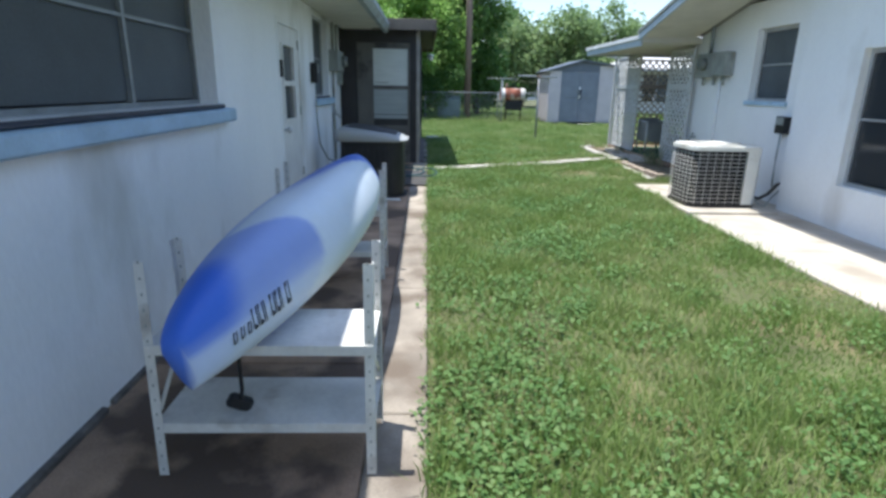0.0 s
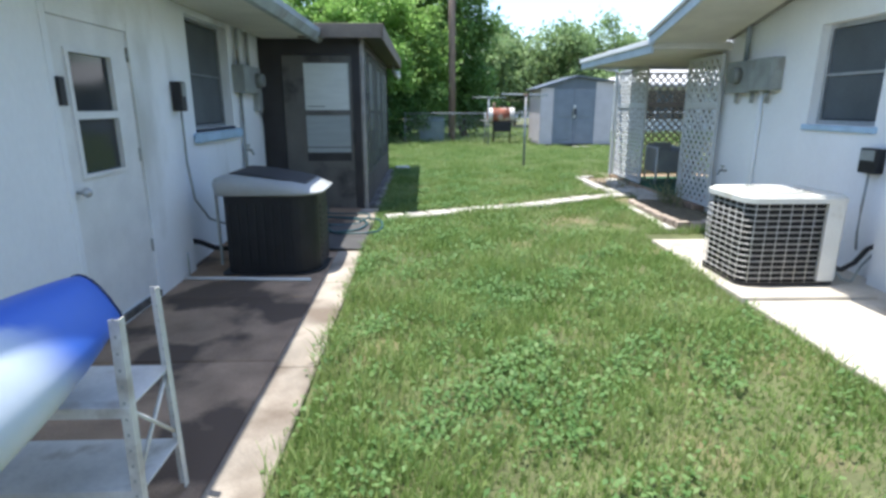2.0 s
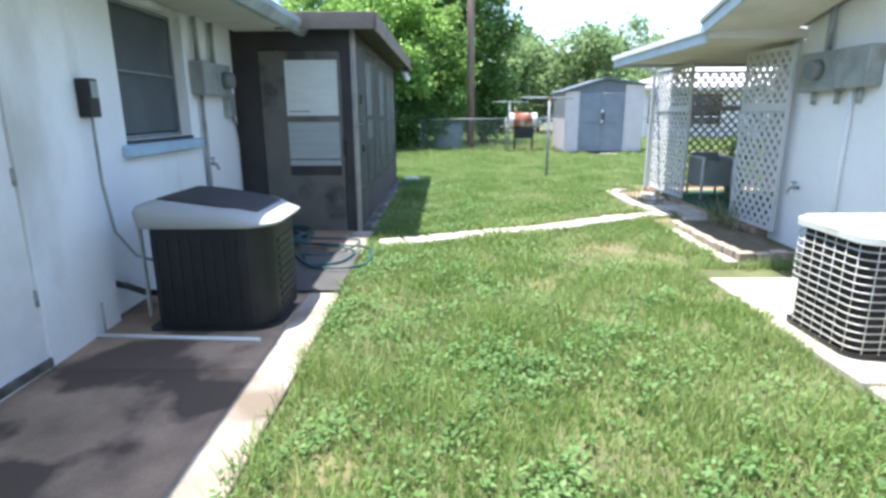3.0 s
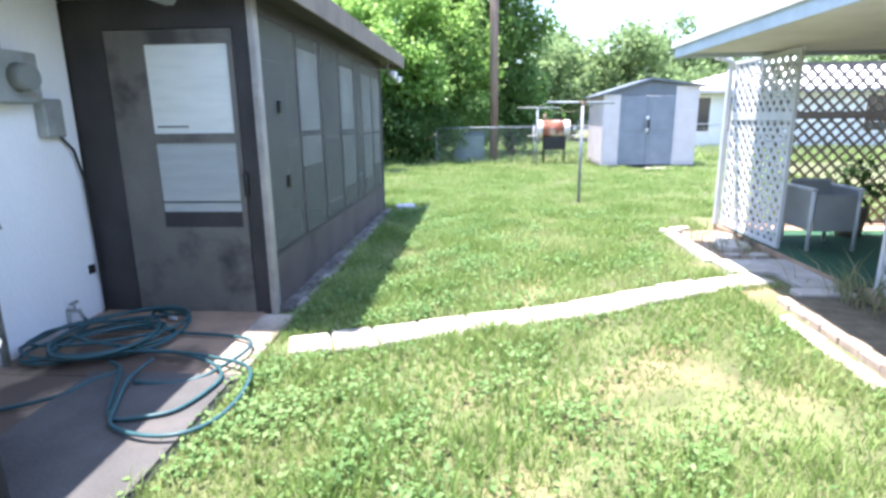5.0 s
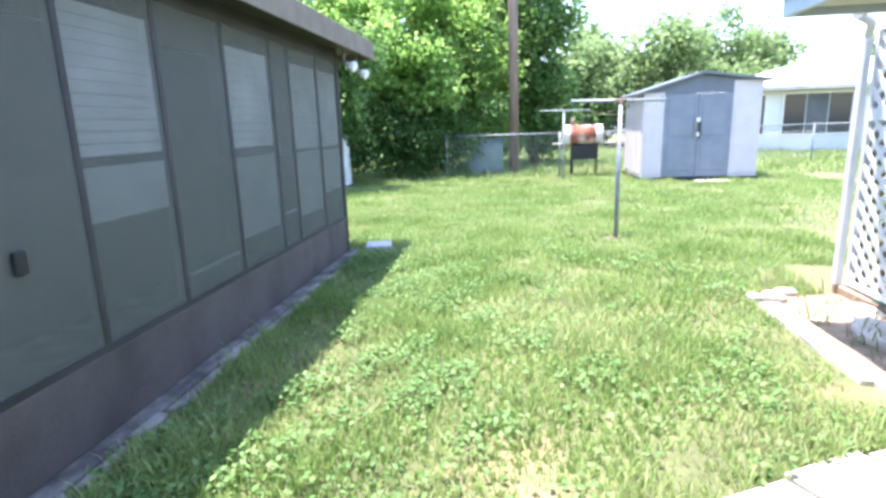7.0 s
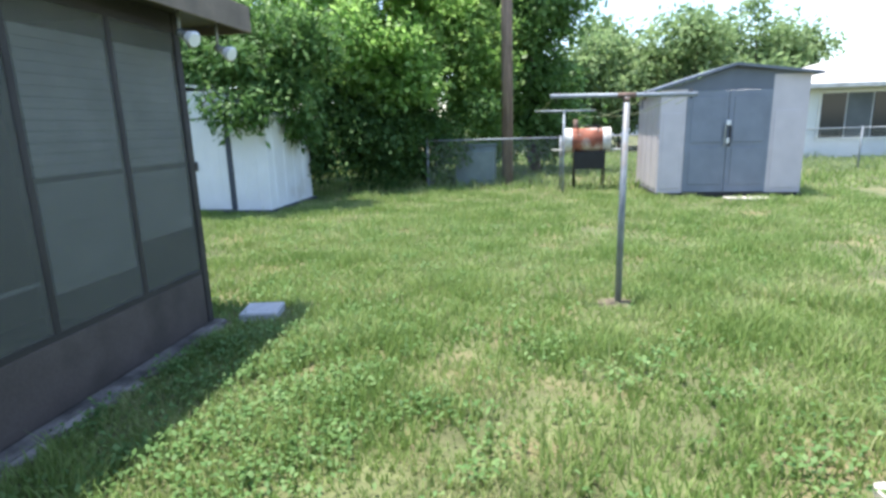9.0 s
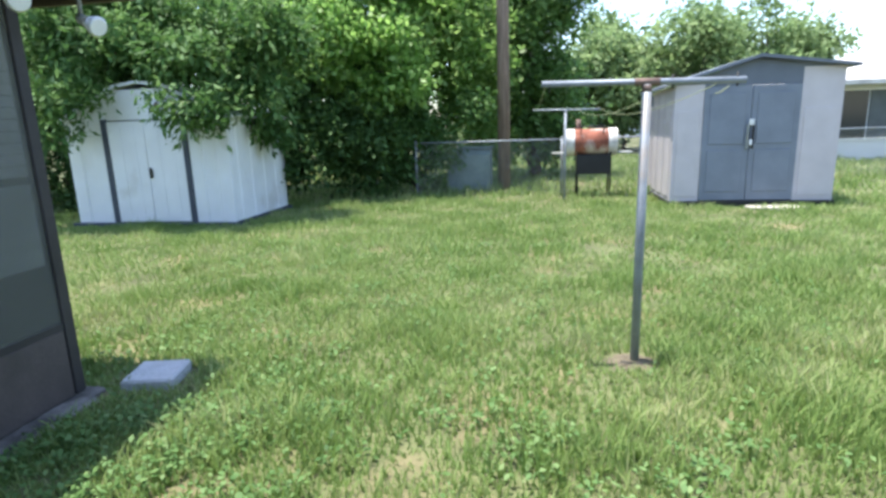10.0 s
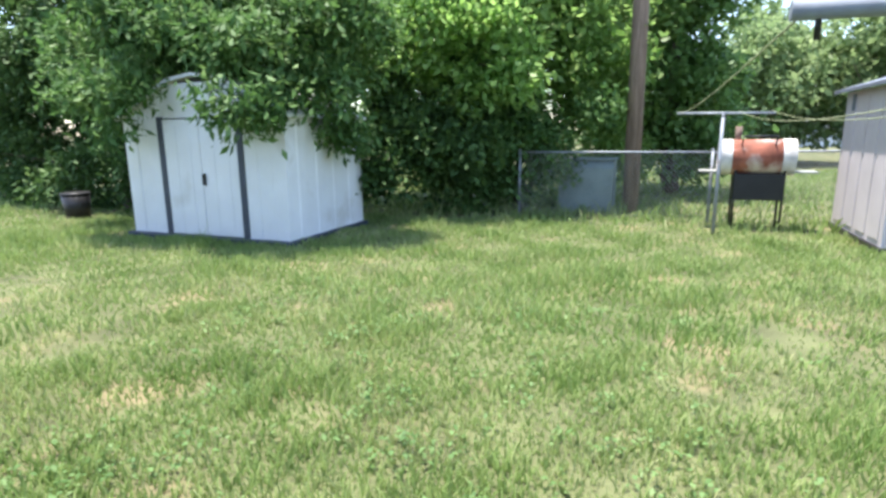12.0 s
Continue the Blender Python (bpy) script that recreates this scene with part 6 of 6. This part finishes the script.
LT = thing("downspout", (4.45, 14.05, 0.2), "pale teal metal downspout at the porch corner", "downspout")
bm = B()
box(bm, 4.50, 4.56, 14.02, 14.08, 0.2, 2.16, 0.008)
part("pipe", bm, LATTICE, LT)
bm = B()
tube(bm, smooth_line([(4.53, 14.05, 2.14), (4.52, 14.02, 2.22), (4.40, 13.8, 2.26), (4.10, 13.42, 2.26)]), 0.032, 8)
part("elbow", bm, LATTICE, LT)

# ---- grass ----
GRASS = plant_mat("grass_blades", [(0.0, (0.11, 0.20, 0.045)), (0.33, (0.20, 0.305, 0.085)), (0.64, (0.295, 0.385, 0.135)), (0.87, (0.41, 0.43, 0.22)), (1.0, (0.53, 0.45, 0.29))], 0.6, 1.1, 0.4, 0.48)
WEED = plant_mat("weed_leaves", [(0.0, (0.06, 0.135, 0.035)), (0.5, (0.13, 0.245, 0.075)), (0.85, (0.215, 0.32, 0.12)), (1.0, (0.29, 0.38, 0.17))], 0.6, 1.5, 0.38, 0.6)
blocked = [(-9.3, -0.03, -9, 15.65), (3.25, 5.2, -9, 8.69), (4.5, 11.3, 8.6, 14.15), (3.64, 4.6, 9.1, 12.34), (4.86, 7.6, 23.22, 25.5), (-5.5, -2.4, 21.33, 23.55), (0.05, 0.36, 15.67, 16.0), (2.94, 3.22, 16.2, 16.46), (3.72, 4.55, 12.28, 13.9)]


def patch_np(x, y):
    """Slow change over the lawn between 0 (bare) and 1 (lush)."""
    v = (np.sin(x * 1.7 + 1.3 * np.sin(y * 0.9)) + np.sin(y * 1.3 + 1.1 * np.sin(x * 1.1 + 2)) + 0.8 * np.sin(x * 3.9 + y * 2.7) + 0.6 * np.sin(x * 7.3 - y * 6.1)) / 6.8 + 0.5
    return np.clip(v, 0, 1)


# worn spots in the lawn: x, y, radius
WORN = [(0.75, 3.55, 0.16), (1.75, 3.55, 0.18), (2.42, 4.0, 0.24), (2.48, 4.6, 0.14), (2.59, 11.45, 0.20), (3.55, 12.1, 0.22), (1.9, 11.15, 0.2), (2.85, 9.75, 0.24), (3.2, 9.3, 0.2), (1.94, 14.04, 0.12), (3.2, 14.3, 0.12), (3.2, 19.7, 0.3), (2.7, 7.6, 0.18), (1.5, 6.1, 0.14)]


def worn_np(x, y):
    """1 in the middle of a worn spot, ragged towards its rim, 0 outside."""
    out = np.zeros_like(x)
    for cx, cy, r in WORN:
        d = np.hypot(x - cx, (y - cy) * 0.8) / r + 0.22 * np.sin(x * 17 + y * 5) * np.sin(y * 15 - x * 7)
        out = np.maximum(out, np.clip(1.5 - 1.3 * d, 0, 1))
    return out


def tufted(rs, x, y, share=0.45, step=0.085, pull=0.55):
    """Draws a share of the blades towards the middle of uneven tufts."""
    ix, iy = np.floor(x / step), np.floor(y / step)
    hx = np.modf(np.sin(ix * 12.99 + iy * 78.23) * 4375.85)[0]
    hy = np.modf(np.sin(ix * 39.35 + iy * 11.14) * 2375.81)[0]
    tx, ty = (ix + 0.5 + 0.45 * hx) * step, (iy + 0.5 + 0.45 * hy) * step
    k = np.where(rs.random(len(x)) < share, pull, 0.0)
    return x + (tx - x) * k, y + (ty - y) * k


def free_spots(rs, x0, x1, y0, y1, per_m2, keep=0.58):
    n = int((x1 - x0) * (y1 - y0) * per_m2)
    x, y = rs.uniform(x0, x1, n), rs.uniform(y0, y1, n)
    ok = np.ones(n, bool)
    for a, b, c, d in blocked:
        ok &= ~((x > a) & (x < b) & (y > c) & (y < d))
    # the paver path
    for (ax, ay), (bx, by) in zip(line, line[1:]):
        dx, dy = bx - ax, by - ay
        u = np.clip(((x - ax) * dx + (y - ay) * dy) / (dx * dx + dy * dy), 0, 1)
        ok &= np.hypot(x - ax - u * dx, y - ay - u * dy) > 0.16
    p = patch_np(x, y)
    ok &= rs.random(n) < np.clip((p - 0.16) * 3.2, keep, 1) * (1 - 0.8 * worn_np(x, y))
    return x[ok], y[ok], p[ok]


def blades(rs, x, y, p, h0, h1, w):
    n = len(x)
    tall = np.clip(0.5 + 0.5 * np.sin(x * 2.3 + 1.7 * np.sin(y * 1.9)) * np.sin(y * 2.9 + 1.3 * np.sin(x * 1.6)) + 0.25 * np.sin(x * 9 + y * 5) * np.sin(y * 8), 0, 1)
    h = (h0 + (h1 - h0) * rs.random(n) ** 1.6) * (0.35 + 0.55 * p + 1.15 * tall ** 2)
    a = rs.uniform(0, 2 * np.pi, n)
    lean = h * rs.uniform(0.15, 0.9, n)
    b = rs.uniform(0, 2 * np.pi, n)
    z = gz_np(y) - 0.008
    sx, sy = np.cos(a) * w * 0.5, np.sin(a) * w * 0.5
    lx, ly = np.cos(b) * lean, np.sin(b) * lean
    v = np.empty((n, 5, 3))
    v[:, 0] = np.stack([x - sx, y - sy, z], 1)
    v[:, 1] = np.stack([x + sx, y + sy, z], 1)
    v[:, 2] = np.stack([x + sx * 0.8 + lx * 0.4, y + sy * 0.8 + ly * 0.4, z + h * 0.65], 1)
    v[:, 3] = np.stack([x - sx * 0.8 + lx * 0.4, y - sy * 0.8 + ly * 0.4, z + h * 0.65], 1)
    v[:, 4] = np.stack([x + lx, y + ly, z + h], 1)
    base = (np.arange(n) * 5)[:, None]
    f = np.concatenate([base + np.array([[0, 1, 2]]), base + np.array([[0, 2, 3]]), base + np.array([[3, 2, 4]])], 1)
    return v.reshape(-1, 3), f.ravel()


def joined(sets):
    vs, fs, o = [], [], 0
    for v, f in sets:
        vs.append(v)
        fs.append(f + o)
        o += len(v)
    return np.concatenate(vs), np.concatenate(fs)


rs = np.random.RandomState(3)
sets = []
for x0, x1, y0, y1, dens, h0, h1, w in ((0.0, 3.25, 5.5, 9.0, 5600, 0.03, 0.10, 0.007), (0.0, 3.25, 0.8, 5.5, 6600, 0.03, 0.10, 0.006), (0.0, 4.4, 9.0, 15.0, 4600, 0.03, 0.095, 0.008), (-1.5, 5.5, 15.0, 19.0, 3800, 0.035, 0.11, 0.009),
                                        (-8, 9, 19.0, 24.5, 1400, 0.035, 0.11, 0.012), (-8, -1.5, 15.8, 19.0, 1000, 0.03, 0.09, 0.011), (5.5, 10, 14.2, 19.0, 700, 0.03, 0.09, 0.011), (-15, -8, 15.8, 24.5, 500, 0.03, 0.10, 0.014), (-0.5, 3.2, -2.5, 0.8, 500, 0.03, 0.07, 0.008)):
    x, y, p = free_spots(rs, x0, x1, y0, y1, dens)
    x, y = tufted(rs, x, y)
    sets.append(blades(rs, x, y, p * (1 - 0.6 * worn_np(x, y)), h0, h1, w))
x, y, p = free_spots(rs, -13, 26, 24.5, 40, 130)
sets.append(blades(rs, x, y, p, 0.06, 0.2, 0.03))
v, f = joined(sets)
raw_mesh("grass", v, f, 3, GRASS, "short uneven green lawn with dry tips", "grass", "stuff")
# ragged taller grass along edges and round feet
sets = []
for x0, x1, y0, y1, dens in ((-0.06, 0.06, 0.8, 10.3, 1500), (-0.02, 0.18, 10.4, 15.8, 900), (4.7, 7.8, 23.0, 23.22, 500), (-5.6, -2.2, 21.1, 21.36, 700), (-0.5, 4.4, 24.9, 25.6, 500), (3.2, 4.4, 24.3, 25.2, 400), (7.4, 14, 27, 28.5, 250), (3.22, 3.29, 3, 8.7, 900), (2.95, 3.2, 16.15, 16.27, 500)):
    n = int((x1 - x0) * (y1 - y0) * dens)
    x, y = rs.uniform(x0, x1, n), rs.uniform(y0, y1, n)
    sets.append(blades(rs, x, y, rs.random(n), 0.04, 0.12, 0.007))
for (ax, ay), (bx, by) in zip(line, line[1:]):
    for off in (-0.185, 0.185):
        n = 150
        u = rs.random(n)
        d = Vector((bx - ax, by - ay)).normalized()
        o = off + rs.normal(size=n) * 0.018
        sets.append(blades(rs, ax + (bx - ax) * u - d.y * o, ay + (by - ay) * u + d.x * o, rs.random(n), 0.03, 0.11, 0.007))
v, f = joined(sets)
raw_mesh("edge_grass", v, f, 3, GRASS, "longer ragged grass along the edges", "grass", "stuff")
# broad-leaved weeds
sets = []
for x0, x1, y0, y1, dens in ((-0.02, 3.2, 1.0, 9.0, 300), (-0.02, 4.3, 9.0, 15.5, 320), (-1, 5, 15.5, 20, 60)):
    x, y, p = free_spots(rs, x0, x1, y0, y1, dens, 0.05)
    q = 0.5 + 0.5 * np.sin(x * 2.9 + 2.1 * np.sin(y * 1.4 + 1)) * np.sin(y * 2.2 + 1.4 * np.sin(x * 1.9 + 3)) + 0.3 * np.sin(x * 8.7 - y * 7.1)
    near_left = rs.random(len(x)) < np.clip(1.25 - 0.3 * x, 0.35, 1) * np.clip((q - 0.3) * 2.0, 0.12, 1)
    x, y = x[near_left], y[near_left]
    n = len(x)
    k = 9
    cx, cy = np.repeat(x, k) + rs.normal(size=n * k) * 0.04, np.repeat(y, k) + rs.normal(size=n * k) * 0.04
    a = rs.uniform(0, 2 * np.pi, n * k)
    L = rs.uniform(0.014, 0.042, n * k)
    z = gz_np(cy) + rs.uniform(0.015, 0.085, n * k)
    t = rs.uniform(-0.02, 0.03, n * k)
    c, s = np.cos(a), np.sin(a)
    q = np.empty((n * k, 4, 3))
    q[:, 0] = np.stack([cx, cy, z], 1)
    q[:, 1] = np.stack([cx + c * L * .5 - s * L * .36, cy + s * L * .5 + c * L * .36, z + t * .5 + 0.004], 1)
    q[:, 2] = np.stack([cx + c * L, cy + s * L, z + t], 1)
    q[:, 3] = np.stack([cx + c * L * .5 + s * L * .36, cy + s * L * .5 - c * L * .36, z + t * .5 + 0.004], 1)
    sets.append((q.reshape(-1, 3), np.arange(n * k * 4)))
v, f = joined(sets)
raw_mesh("weeds", v, f, 4, WEED, "low broad-leaved weeds growing through the lawn", "weeds", "stuff")
# dry spiky plants in the bed
sets = []
n = 90
x, y = rs.normal(size=n) * 0.12 + 4.42, rs.normal(size=n) * 0.22 + 11.0
sets.append(blades(rs, x, y, rs.random(n), 0.25, 0.6, 0.014))
n = 170
x, y = rs.uniform(3.95, 4.5, n), rs.uniform(12.4, 14.2, n)
sets.append(blades(rs, x, y, rs.random(n), 0.05, 0.2, 0.014))
v, f = joined(sets)
raw_mesh("spiky_plants", v, f, 3, plant_mat("dry_blades", [(0.0, (0.16, 0.2, 0.08)), (1.0, (0.42, 0.38, 0.24))], 0.7, 2.0), "thin dry spiky plants in the bed", "plants", "stuff")
